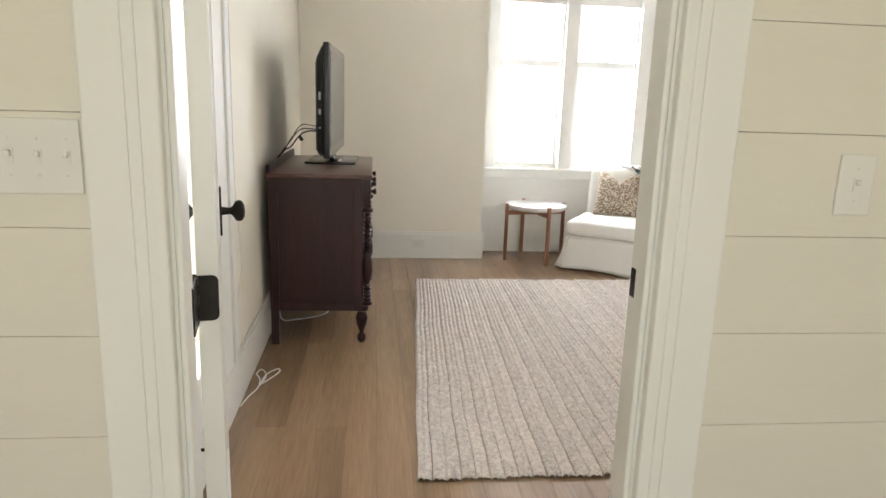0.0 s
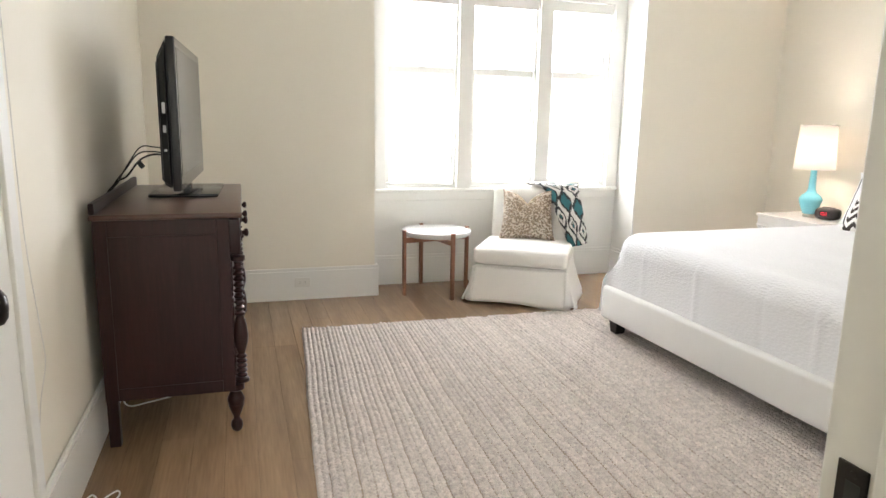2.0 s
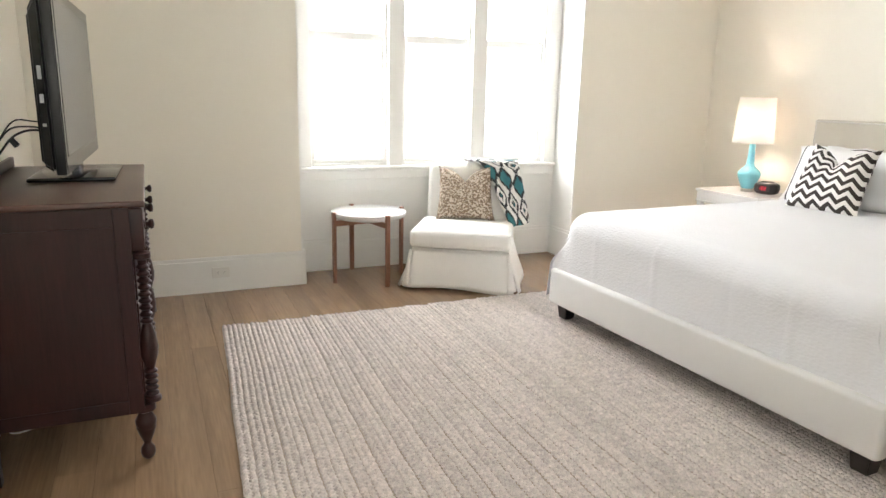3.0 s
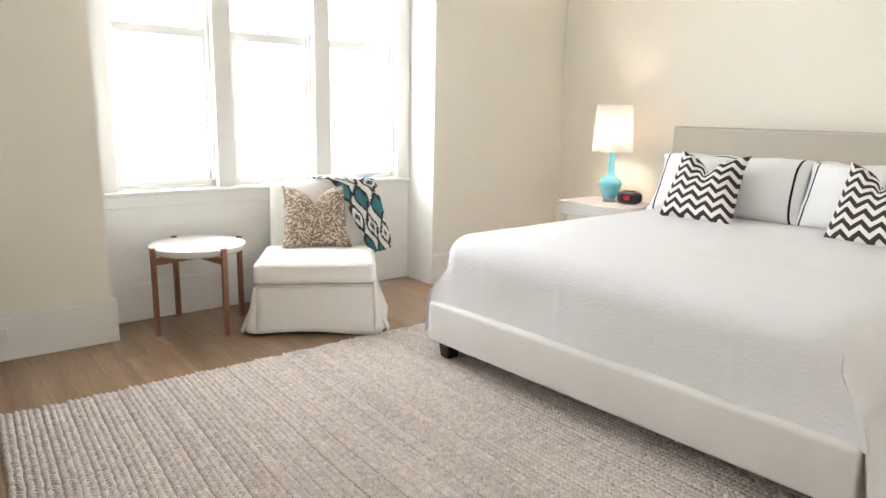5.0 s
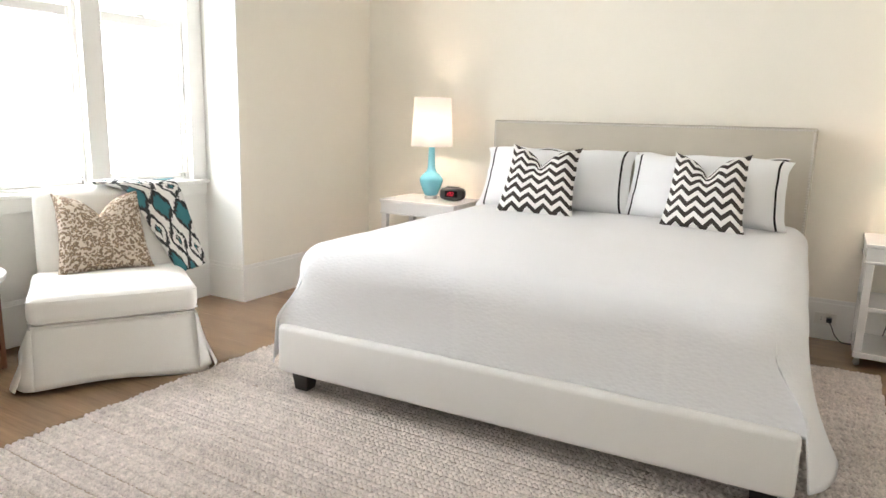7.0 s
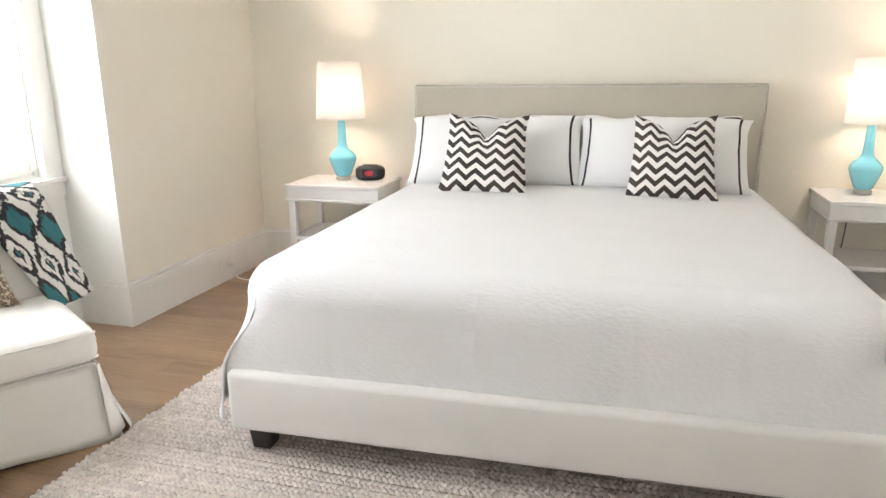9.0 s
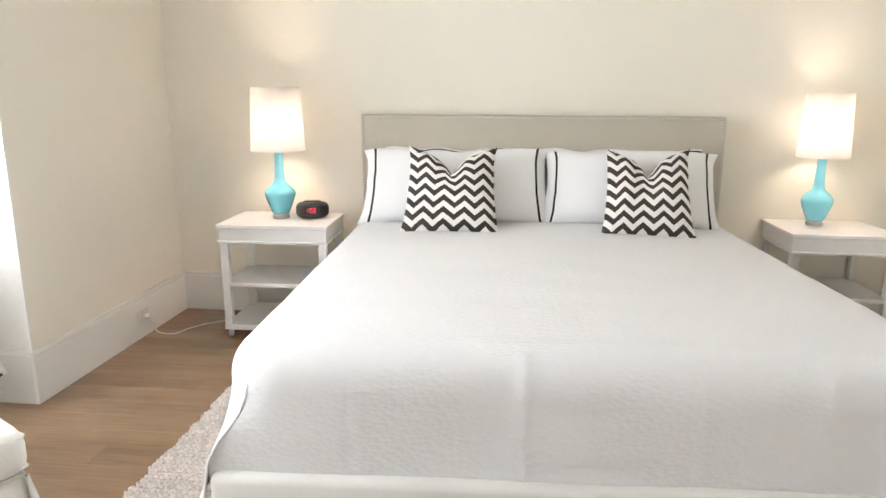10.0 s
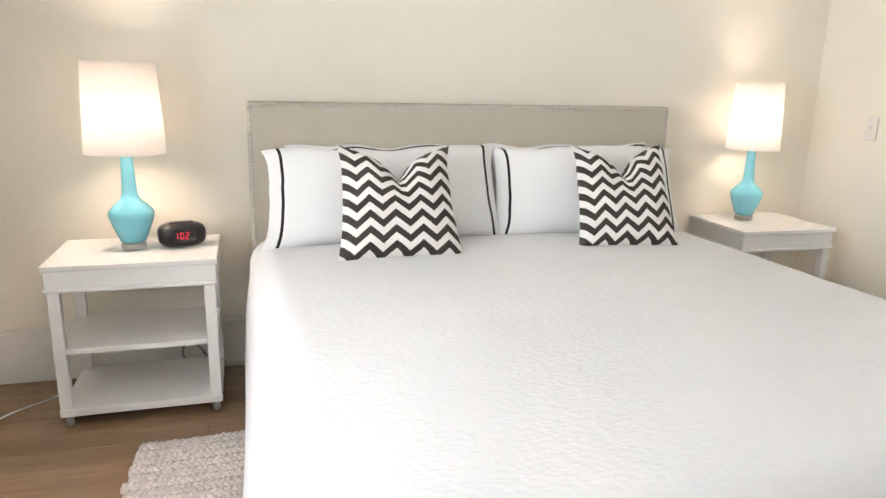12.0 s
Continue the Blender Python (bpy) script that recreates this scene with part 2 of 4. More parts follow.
# emission stands in for daylight on the garden
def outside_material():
    m = glow("glowing_garden", (1.0, 1.0, 1.0), 1.0)
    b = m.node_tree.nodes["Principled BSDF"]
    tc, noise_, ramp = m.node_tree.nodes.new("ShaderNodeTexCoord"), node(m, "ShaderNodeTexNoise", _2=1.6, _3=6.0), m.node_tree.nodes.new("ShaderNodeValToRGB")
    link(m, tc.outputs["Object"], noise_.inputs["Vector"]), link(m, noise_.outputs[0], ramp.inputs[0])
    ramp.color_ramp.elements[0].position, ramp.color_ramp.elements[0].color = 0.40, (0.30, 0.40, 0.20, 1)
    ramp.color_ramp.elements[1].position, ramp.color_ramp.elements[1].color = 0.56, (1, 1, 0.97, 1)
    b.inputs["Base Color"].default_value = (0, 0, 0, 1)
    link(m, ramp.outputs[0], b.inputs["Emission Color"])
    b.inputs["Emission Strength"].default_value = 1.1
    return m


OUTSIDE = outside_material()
# even emission in place of lit sky and haze
SKYGLOW = glow("glowing_haze", (0.97, 0.985, 1.0), 1.15)


# ---- building helpers ----
def part(name, bm, mat, parent=None, label="", smooth=False):
    me = bpy.data.meshes.new(name)
    bm.to_mesh(me)
    bm.free()
    me.materials.append(mat)
    if smooth:
        me.shade_smooth()
        me.set_sharp_from_angle(angle=radians(42))
    ob = new(name, me)
    ob.parent = parent
    return tagged(ob, label)


def thing(name, label, category, m=None, group="", kind=""):
    ob = new(name)
    ob.matrix_basis = m or Matrix()
    return tagged(ob, label, category, group, kind)


def box(bm, x0, x1, y0, y1, z0, z1, bevel=0.0, seg=2):
    m = Matrix.LocRotScale(((x0 + x1) / 2, (y0 + y1) / 2, (z0 + z1) / 2), None, (x1 - x0, y1 - y0, z1 - z0))
    vs = bmesh.ops.create_cube(bm, size=1, matrix=m)["verts"]
    if bevel:
        bmesh.ops.bevel(bm, geom=list({e for v in vs for e in v.link_edges}), offset=bevel, segments=seg, affect="EDGES", profile=0.5)
    return bm


def boxed(*a, **k):
    return box(bmesh.new(), *a, **k)


def lathe(bm, profile, seg=32, m=None, cap=True):
    """Revolve (radius, height) pairs about z."""
    rings = []
    m = m or Matrix()
    for r, z in profile:
        rings.append([bm.verts.new(m @ Vector((r * math.cos(2 * math.pi * i / seg), r * math.sin(2 * math.pi * i / seg), z))) for i in range(seg)])
    for a, b in zip(rings, rings[1:]):
        for i in range(seg):
            j = (i + 1) % seg
            bm.faces.new((a[i], a[j], b[j], b[i]))
    if cap:
        bm.faces.new(rings[0][::-1]), bm.faces.new(rings[-1])
    return bm


def sweep(bm, points, radius, seg=8):
    """A round cord through the points, softened between them."""
    p = [Vector(q) for q in points]
    fine = []
    for i in range(len(p) - 1):
        a, b, c, d_ = p[max(i - 1, 0)], p[i], p[i + 1], p[min(i + 2, len(p) - 1)]
        for k in range(6):
            t = k / 6
            fine.append(0.5 * ((2 * b) + (c - a) * t + (2 * a - 5 * b + 4 * c - d_) * t * t + (3 * b - a - 3 * c + d_) * t ** 3))
    fine.append(p[-1])
    rings = []
    for i, q in enumerate(fine):
        way = (fine[min(i + 1, len(fine) - 1)] - fine[max(i - 1, 0)]).normalized()
        sidev = way.orthogonal().normalized() if not rings else (old - way * old.dot(way)).normalized()
        old = sidev
        up = way.cross(sidev)
        rings.append([bm.verts.new(q + radius * (sidev * math.cos(2 * math.pi * k / seg) + up * math.sin(2 * math.pi * k / seg))) for k in range(seg)])
    for a, b in zip(rings, rings[1:]):
        for i in range(seg):
            j = (i + 1) % seg
            bm.faces.new((a[i], a[j], b[j], b[i]))
    bm.faces.new(rings[0][::-1]), bm.faces.new(rings[-1])
    return bm


def sheet(bm, f, nu, nv, close=False):
    """A grid of points f(u, v) -> (place, uv), u and v from 0 to 1."""
    layer = bm.loops.layers.uv.verify()
    vs = [[f(i / nu, j / nv) for j in range(nv + 1)] for i in range(nu + 1)]
    made = [[bm.verts.new(q[0]) for q in row] for row in vs]
    for i in range(nu):
        for j in range(nv):
            corners = ((i, j), (i + 1, j), (i + 1, j + 1), (i, j + 1))
            face = bm.faces.new([made[a][b] for a, b in corners])
            for loop, (a, b) in zip(face.loops, corners):
                loop[layer].uv = vs[a][b][1]
    return bm


def cushion(w, h, thick, notch=0.0, seed=0.0, n=28, taper=0.0):
    """A stuffed cushion standing in x and z, its foot at z = 0, with drawn-in sides; notch: a dent chopped into the top."""
    bm = bmesh.new()
    for way in (-1, 1):
        def f(u, v, way=way):
            a, b = (2 * u - 1) * way * -1, 2 * v - 1
            full = (max(0, 1 - a ** 4) ** 0.55) * (max(0, 1 - b ** 4) ** 0.55)
            x = w / 2 * a * (1 - (0.06 if notch else 0.03) * (1 - b * b) * abs(a)) * (1 - taper * (b + 1) / 2)
            z = h / 2 * b * (1 - 0.06 * (1 - a * a) * abs(b))
            fold = notch * math.exp(-abs(a) / 0.36) * max(0, (b + 0.2) / 1.2) ** 1.6
            z -= fold
            if not notch:
                z += (0.022 * noise.noise(Vector((a * 2.4 + seed, 0.7, 0.0))) - 0.018 * abs(a) ** 6) * max(0, b)
            y = way * thick / 2 * full * (1 - (0.55 * math.exp(-(a / 0.3) ** 2) * max(0, b) if notch else 0))
            y += 0.006 * noise.noise(Vector((a * 2.2 + seed, b * 2.2, way + seed))) * full
            x += 0.004 * noise.noise(Vector((a * 3, b * 3 + seed, 3.0)))
            ear = 0.045 * (abs(a) * abs(b)) ** 7
            x, z = x * (1 + ear), z * (1 + ear)
            return Vector((x, y, z + h / 2)), (a / 2 + 0.5, b / 2 + 0.5)
        sheet(bm, f, n, n)
    bmesh.ops.remove_doubles(bm, verts=bm.verts, dist=0.0006)
    bmesh.ops.recalc_face_normals(bm, faces=bm.faces)
    return bm


def structure(name, bm, mat, label, smooth=False):
    return tagged(part(name, bm, mat, None, label, smooth), kind="structure")


# ---- large structure ----
X0, X1, YD, YF, YB, YN, H = -0.385, 4.78, 1.895, 6.43, 6.75, 2.27, 2.95
AL, AR = 1.19, 3.41
SN = 3.12

bm = boxed(X0 - 0.22, X0, 1.80, 2.28, 0, H)
box(bm, X0 - 0.22, X0, SN, YB + 0.2, 0, H), box(bm, X0 - 0.22, X0, 2.28, SN, 0, 0.45), box(bm, X0 - 0.22, X0, 2.28, SN, 2.35, H)
structure("wall_west", bm, WALL, "cream painted bedroom wall with a side window")
bm = boxed(X0, AL - 0.012, YF, YB + 0.2, 0, H)
structure("wall_north_1", bm, WALL, "cream painted wall beside the window alcove")
bm = boxed(AR + 0.012, X1 + 0.15, YF, YB + 0.2, 0, H)
structure("wall_north_2", bm, WALL, "cream painted wall between alcove and bed corner")
WX0, WX1, WZ0, WZ1 = 1.30, 3.30, 0.79, 2.34
bm = boxed(AL, AR, YB, YB + 0.2, 0, WZ0)
box(bm, AL, AR, YB, YB + 0.2, WZ1, H), box(bm, AL, WX0, YB, YB + 0.2, WZ0, WZ1), box(bm, WX1, AR, YB, YB + 0.2, WZ0, WZ1)
structure("alcove_side_1", boxed(AL - 0.012, AL, YF, YB + 0.2, 0, H), TRIM, "white painted side of the window alcove")
structure("alcove_side_2", boxed(AR, AR + 0.012, YF, YB + 0.2, 0, H), TRIM, "white painted side of the window alcove")
structure("wall_alcove", bm, TRIM, "white alcove wall below and round the triple window")
structure("wall_east", boxed(X1, X1 + 0.15, YN - 0.15, YF, 0, H), WALL, "plain cream wall behind the headboard")
bm = boxed(1.6, X1, YN - 0.15, YN, 0, H)
structure("wall_south_2", bm, WALL, "plain cream wall beside the far nightstand")
DX0, DX1, DZ = -0.120, 0.740, 2.06
bm = boxed(X0, DX0 - 0.02, 1.815, YD, 0, H)
box(bm, DX1 + 0.02, 1.6, 1.815, YD, 0, H), box(bm, DX0 - 0.02, DX1 + 0.02, 1.815, YD, DZ + 0.02, H), box(bm, 1.45, 1.6, YD, YN, 0, H)
structure("wall_south_1", bm, WALL, "cream wall round the bedroom doorway")
bm = boxed(-1.45, -1.3, -1.2, 1.8, 0, H)
box(bm, -1.45, X0 - 0.22, 1.815, 1.95, 0, H)
structure("hall_wall_1", bm, WALL, "plain hall wall")
structure("hall_wall_2", boxed(2.1, 2.25, -1.2, 1.95, 0, H), WALL, "plain hall wall")
bm = boxed(1.6, 2.1, 1.815, 1.95, 0, H)
structure("hall_wall_3", bm, WALL, "plain hall wall behind the boards")
# unseen end wall; its wide opening is made up for the fill lamp
bm = boxed(-1.45, -0.8, -1.35, -1.2, 0, H)
box(bm, 1.4, 2.25, -1.35, -1.2, 0, H), box(bm, -0.8, 1.4, -1.35, -1.2, 2.5, H)
structure("hall_wall_6", bm, WALL, "unseen plain hall end wall with an opening added for the fill lamp")
bm = boxed(X0 - 0.22, X1 + 0.15, 1.95, YB + 0.2, H, H + 0.1)
box(bm, -1.45, 2.25, -1.35, 1.95, H, H + 0.1)
structure("ceiling", bm, CEILING, "flat white painted ceiling")
bm = boxed(X0 - 0.22, X1 + 0.15, 1.95, YB + 0.2, -0.1, -0.016)
box(bm, -1.45, 2.25, -1.35, 1.95, -0.1, -0.016)
structure("subfloor", bm, SLOT, "dark subfloor under the planks")
bm = bmesh.new()
bmesh.ops.create_grid(bm, x_segments=2, y_segments=2, size=600, matrix=Matrix.Translation((0, 0, -0.5)))
structure("ground", bm, GREEN, "green garden ground outside the house")
# self-lit backdrop plane, no real garden surface
bm = bmesh.new()
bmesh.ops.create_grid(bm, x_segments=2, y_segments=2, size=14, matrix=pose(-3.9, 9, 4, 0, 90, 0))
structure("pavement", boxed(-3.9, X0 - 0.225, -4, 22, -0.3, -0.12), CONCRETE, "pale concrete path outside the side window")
structure("backdrop", bm, OUTSIDE, "self-lit plane standing in for the bright garden beyond the side window")
# second self-lit plane, makes the triple window's panes white
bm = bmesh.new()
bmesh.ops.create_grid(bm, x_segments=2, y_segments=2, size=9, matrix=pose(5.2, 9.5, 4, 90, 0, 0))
structure("backdrop_2", bm, SKYGLOW, "self-lit plane standing in for pale sky and haze beyond the triple window")
structure("pavement_2", boxed(X0 - 0.225, 14, YB + 0.35, 9.49, -0.3, -0.12), CONCRETE, "pale concrete terrace outside the triple window")


def baseboard(name, x0, x1, y0, y1, label="tall white painted baseboard"):
    bm = boxed(x0, x1, y0, y1, 0.0, 0.218, 0.002)
    g = 0.004
    box(bm, x0 + g * (x1 - x0 < 0.05), x1 - g * (x1 - x0 < 0.05), y0 + g * (y1 - y0 < 0.05), y1 - g * (y1 - y0 < 0.05), 0.218, 0.242, 0.003)
    structure(name, bm, TRIM, label)


baseboard("baseboard_1", X0, X0 + 0.018, YD + 0.02, YF - 0.018)
baseboard("baseboard_2", X0, AL + 0.016, YF - 0.018, YF)
baseboard("baseboard_3", AL, AL + 0.016, YF, YB - 0.018)
baseboard("baseboard_4", AL, AR, YB - 0.018, YB)
baseboard("baseboard_5", AR - 0.016, AR, YF, YB - 0.018)
baseboard("baseboard_6", AR - 0.016, X1, YF - 0.018, YF)
baseboard("baseboard_7", X1 - 0.018, X1, YN, YF - 0.018)
baseboard("baseboard_8", 1.6, X1 - 0.018, YN, YN + 0.018)


# the triple window
def trim(name, *args, label="white painted window trim", bevel=0.003):
    return structure(name, boxed(*args, bevel=bevel), TRIM, label)


trim("trim_1", AL + 0.002, AR - 0.002, YB - 0.045, YB + 0.05, 0.762, 0.788, label="white painted window stool", bevel=0.006)
trim("trim_2", AL + 0.004, AR - 0.004, YB - 0.018, YB, 0.690, 0.762, label="white painted window apron")
trim("trim_3", AL + 0.002, WX0 + 0.03, YB - 0.018, YB + 0.03, 0.788, WZ1 + 0.1)
trim("trim_4", WX1 - 0.0, AR - 0.002, YB - 0.018, YB + 0.03, 0.788, WZ1 + 0.1)
trim("trim_5", WX0 + 0.03, WX1, YB - 0.020, YB + 0.03, WZ1 - 0.02, WZ1 + 0.12)
trim("trim_6", 1.925, 2.040, YB - 0.018, YB + 0.12, 0.788, WZ1 - 0.02)
trim("trim_7", 2.615, 2.730, YB - 0.018, YB + 0.12, 0.788, WZ1 - 0.02)


def double_hung(name, w, z0, z1, zm, m, label, muntin=0.0):
    """A double-hung window in its own frame: x across, y outward."""
    win = thing(name, label, "window", m, "windows", "structure")
    bm = boxed(0, 0.022, 0.03, 0.13, z0, z1, 0.002)
    box(bm, w - 0.022, w, 0.03, 0.13, z0, z1, 0.002), box(bm, 0.022, w - 0.022, 0.03, 0.13, z1 - 0.02, z1, 0.002), box(bm, 0.022, w - 0.022, 0.03, 0.14, z0, z0 + 0.018, 0.002)
    part("window_frame", bm, TRIM, win)
    for nm, a, b, y, bottom in (("lower_sash", z0 + 0.018, zm + 0.035, 0.045, 0.05), ("upper_sash", zm - 0.035, z1 - 0.02, 0.085, 0.062)):
        s = 0.020
        bm = boxed(0.022, 0.022 + s, y, y + 0.035, a, b, 0.003)
        box(bm, w - 0.022 - s, w - 0.022, y, y + 0.035, a, b, 0.003)
        box(bm, 0.022 + s, w - 0.022 - s, y, y + 0.035, a, a + bottom, 0.003), box(bm, 0.022 + s, w - 0.022 - s, y, y + 0.035, b - 0.055, b, 0.003)
        if muntin and nm == "lower_sash":
            box(bm, 0.022 + s, w - 0.022 - s, y + 0.004, y + 0.03, muntin - 0.012, muntin + 0.012, 0.003)
        sash = part(nm, bm, TRIM, win)
        pane = part("pane", boxed(0.022 + s, w - 0.022 - s, y + 0.015, y + 0.019, a + bottom, b - 0.055), GLASS, sash, "clear window glass")
        pane.visible_shadow = False
    part("sash_lift", boxed(w / 2 - 0.07, w / 2 + 0.07, 0.034, 0.045, z0 + 0.03, z0 + 0.042, 0.003), TRIM, win)
    part("sash_lock", boxed(w / 2 - 0.03, w / 2 + 0.03, 0.03, 0.06, zm + 0.033, zm + 0.049, 0.004), TRIM, win)
    return win


for i, (a, b) in enumerate(((1.33, 1.925), (2.04, 2.615), (2.73, 3.30))):
    double_hung("window_%d" % (i + 1), b - a, 0.788, WZ1 - 0.02, 1.72, pose(a, YB, 0), "white double-hung window with over-bright daylight behind it")

# side window, its casing and cord
trim("trim_8", X0, X0 + 0.018, SN, 3.42, 0.242, 2.45, label="white painted window casing")
trim("trim_19", X0, X0 + 0.030, 3.42, 3.49, 0.242, 2.45, label="raised band along the window casing")
trim("trim_9", X0, X0 + 0.018, 2.16, 2.28, 0.242, 2.45, label="white painted window casing")
trim("trim_10", X0, X0 + 0.018, 2.28, SN, 2.33, 2.45, label="white painted window head casing")
trim("trim_11", X0 - 0.105, X0 + 0.04, 2.28, SN, 0.435, 0.46, label="white painted window stool")
trim("trim_12", X0, X0 + 0.016, 2.28, SN, 0.242, 0.434, label="white painted panel under the side window")
double_hung("window_4", SN - 2.28, 0.46, 2.33, 1.40, pose(X0 - 0.075, 2.28, 0, 0, 0, 90), "tall white double-hung side window behind the open door", 0.95)

# doorway: jamb, casings, boards of the hall wall
bm = boxed(DX0 - 0.02, DX0, 1.80, YD + 0.004, 0, DZ)
box(bm, DX1, DX1 + 0.02, 1.80, YD + 0.004, 0, DZ), box(bm, DX0 - 0.02, DX1 + 0.02, 1.80, YD + 0.004, DZ, DZ + 0.02)
box(bm, DX1 - 0.012, DX1, 1.80, 1.848, 0, DZ, 0.004), box(bm, DX0, DX0 + 0.012, 1.80, 1.848, 0, DZ, 0.004)
structure("trim_13", bm, TRIM, "white painted door jamb with stop")
for i, (a, b, c, e) in enumerate(((-0.250, -0.180, -0.180, DX0 - 0.006), (DX1 + 0.052, DX1 + 0.125, DX1 + 0.006, DX1 + 0.052))):
    bm = boxed(min(a, c), max(b, e), 1.778, 1.802, 0, DZ + 0.12, 0.004)
    bead = c + 0.012 if i == 0 else e - 0.012
    box(bm, bead - 0.011, bead + 0.011, 1.7752, 1.779, 0, DZ + 0.12, 0.0035, 3)
    structure("trim_%d" % (14 + i), bm, TRIM, "white moulded door casing on the hall side")
structure("trim_16", boxed(-0.250, DX1 + 0.125, 1.775, 1.802, DZ + 0.06, DZ + 0.18, 0.003), TRIM, "white head casing over the doorway")
for i, (a, b) in enumerate(((X0 + 0.03, DX0 - 0.006), (DX1 + 0.006, DX1 + 0.12))):
    structure("trim_%d" % (17 + i), boxed(max(a, X0 + 0.02), b, YD, YD + 0.02, 0, DZ + 0.1, 0.003), TRIM, "white door casing on the bedroom side")

strike = thing("strike_plate", "dark bronze strike plate let into the white jamb", "door hardware", pose(DX1 - 0.0005, 1.872, 1.035))
bm = boxed(-0.003, 0, -0.014, 0.018, -0.029, 0.029, 0.0012)
part("plate", bm, BRONZE, strike)
part("latch_hole", boxed(-0.004, -0.0032, -0.008, 0.007, -0.013, 0.013), SLOT, strike)
for z in (-0.021, 0.021):
    part("screw", lathe(bmesh.new(), [(0.004, 0), (0.0035, 0.001), (0.001, 0.0012)], 12, pose(-0.003, 0, z, 0, -90, 0)), BRONZE, strike)


def panel_door(m):
    """A leaf in its own frame: hinge edge at x = 0, x along the leaf, y through it."""
    w, t, h = 0.835, 0.044, 2.035
    door = thing("door_1", "white panelled bedroom door standing open, with dark bronze knobs", "door", m, kind="structure")
    rails = ((0.012, 0.24), (0.98, 1.13), (1.92, h + 0.005))
    bm = boxed(0, 0.115, 0, t, 0.012, h + 0.005, 0.002)
    box(bm, w - 0.115, w, 0, t, 0.012, h + 0.005, 0.002)
    for a, b in rails:
        box(bm, 0.115, w - 0.115, 0, t, a, b)
    part("stile_and_rail_frame", bm, TRIM, door)
    for a, b in ((0.24, 0.98), (1.13, 1.92)):
        bm = boxed(0.115, w - 0.115, 0.014, t - 0.014, a, b)
        for y0, y1 in ((0.004, 0.014), (t - 0.014, t - 0.004)):
            for x0, x1, z0, z1 in ((0.115, 0.13, a, b), (w - 0.13, w - 0.115, a, b), (0.13, w - 0.13, a, a + 0.015), (0.13, w - 0.13, b - 0.015, b)):
                box(bm, x0, x1, y0, y1, z0, z1, 0.003)
        part("panel", bm, TRIM, door)
    knob_z = 1.02
    for way, y in ((-1, 0.0), (1, t)):
        plate = boxed(w - 0.085, w - 0.045, min(y, y + way * 0.006), max(y, y + way * 0.006), knob_z - 0.075, knob_z + 0.075, 0.002)
        pl = part("escutcheon", plate, BRONZE, door, "tall dark bronze backplate")
        prof = [(0.012, 0.0), (0.010, 0.015), (0.009, 0.026), (0.014, 0.034), (0.026, 0.042), (0.0295, 0.052), (0.027, 0.062), (0.017, 0.069), (0.003, 0.071)]
        part("knob", lathe(bmesh.new(), prof, 28, pose(w - 0.065, y + way * 0.005, knob_z, 90 if way < 0 else -90, 0, 0) @ Matrix.Diagonal((0.85, 1.15, 1, 1))), BRONZE, pl, "dark bronze oval knob", True)
    for z in (0.25, 0.968, 1.78):
        leaf = part("hinge", hinge_leaf(-0.0035, 0.0, 0.0015, t - 0.002, z - 0.048, z + 0.048), BRONZE, door, "dark bronze butt hinge")
        part("barrel", lathe(bmesh.new(), [(0.003, -0.052), (0.0065, -0.048), (0.0065, 0.048), (0.003, 0.052)], 14, pose(-0.004, t + 0.004, z)), BRONZE, leaf, smooth=True)
    return door


def hinge_leaf(x0, x1, y0, y1, z0, z1, r=0.013):
    """A plate in y and z whose corners at y0 are rounded."""
    bm = bmesh.new()
    outline = [(y1, z0), (y1, z1)]
    for zc, start in ((z1 - r, 90), (z0 + r, 180)):
        outline += [(y0 + r + r * math.cos(radians(start + 15 * k)), zc + r * math.sin(radians(start + 15 * k))) for k in range(7)]
    front, back = [[bm.verts.new((x, y, z)) for y, z in outline] for x in (x0, x1)]
    bm.faces.new(front), bm.faces.new(back[::-1])
    for i in range(len(outline)):
        j = (i + 1) % len(outline)
        bm.faces.new((front[i], back[i], back[j], front[j]))
    bmesh.ops.recalc_face_normals(bm, faces=bm.faces)
    return bm


OPEN = 102
HINGE = (-0.1375, 1.985)
panel_door(pose(HINGE[0], HINGE[1], 0, 0, 0, OPEN) @ pose(0, -0.046, 0))
# wide-throw leaf that carries the door clear of its casing
for z in (0.25, 0.968, 1.78):
    jh = thing("jamb_hinge", "dark bronze wide-throw hinge leaf on the white door jamb", "door hardware", pose(DX0 + 0.001, 1.886, z), "jamb hinges")
    part("plate", boxed(-0.001, 0.003, 0.0, 0.066, -0.048, 0.048, 0.001), BRONZE, jh).matrix_basis = pose(0, 0, 0, 0, 0, 9)
    for a, b in ((-0.048, -0.034), (-0.010, 0.010), (0.034, 0.048)):
        part("knuckle", boxed(-0.002, 0.004, 0.0665, 0.096, a, b, 0.001), BRONZE, jh).matrix_basis = pose(0, 0, 0, 0, 0, 9)


def boards(x0, x1, tag):
    wall = thing(tag, "cream painted horizontal shiplap boards on the hall wall", "wall", kind="structure")
    edges = [0.0] + [0.187 + 0.1923 * k for k in range(14)] + [H]
    for a, b in zip(edges, edges[1:]):
        part("board", boxed(x0, x1, 1.796, 1.8145, a + 0.0005, b - 0.0005, 0.0006, 1), SHIPLAP, wall)


boards(-1.3, -0.252, "hall_wall_4")
boards(DX1 + 0.127, 2.1, "hall_wall_5")


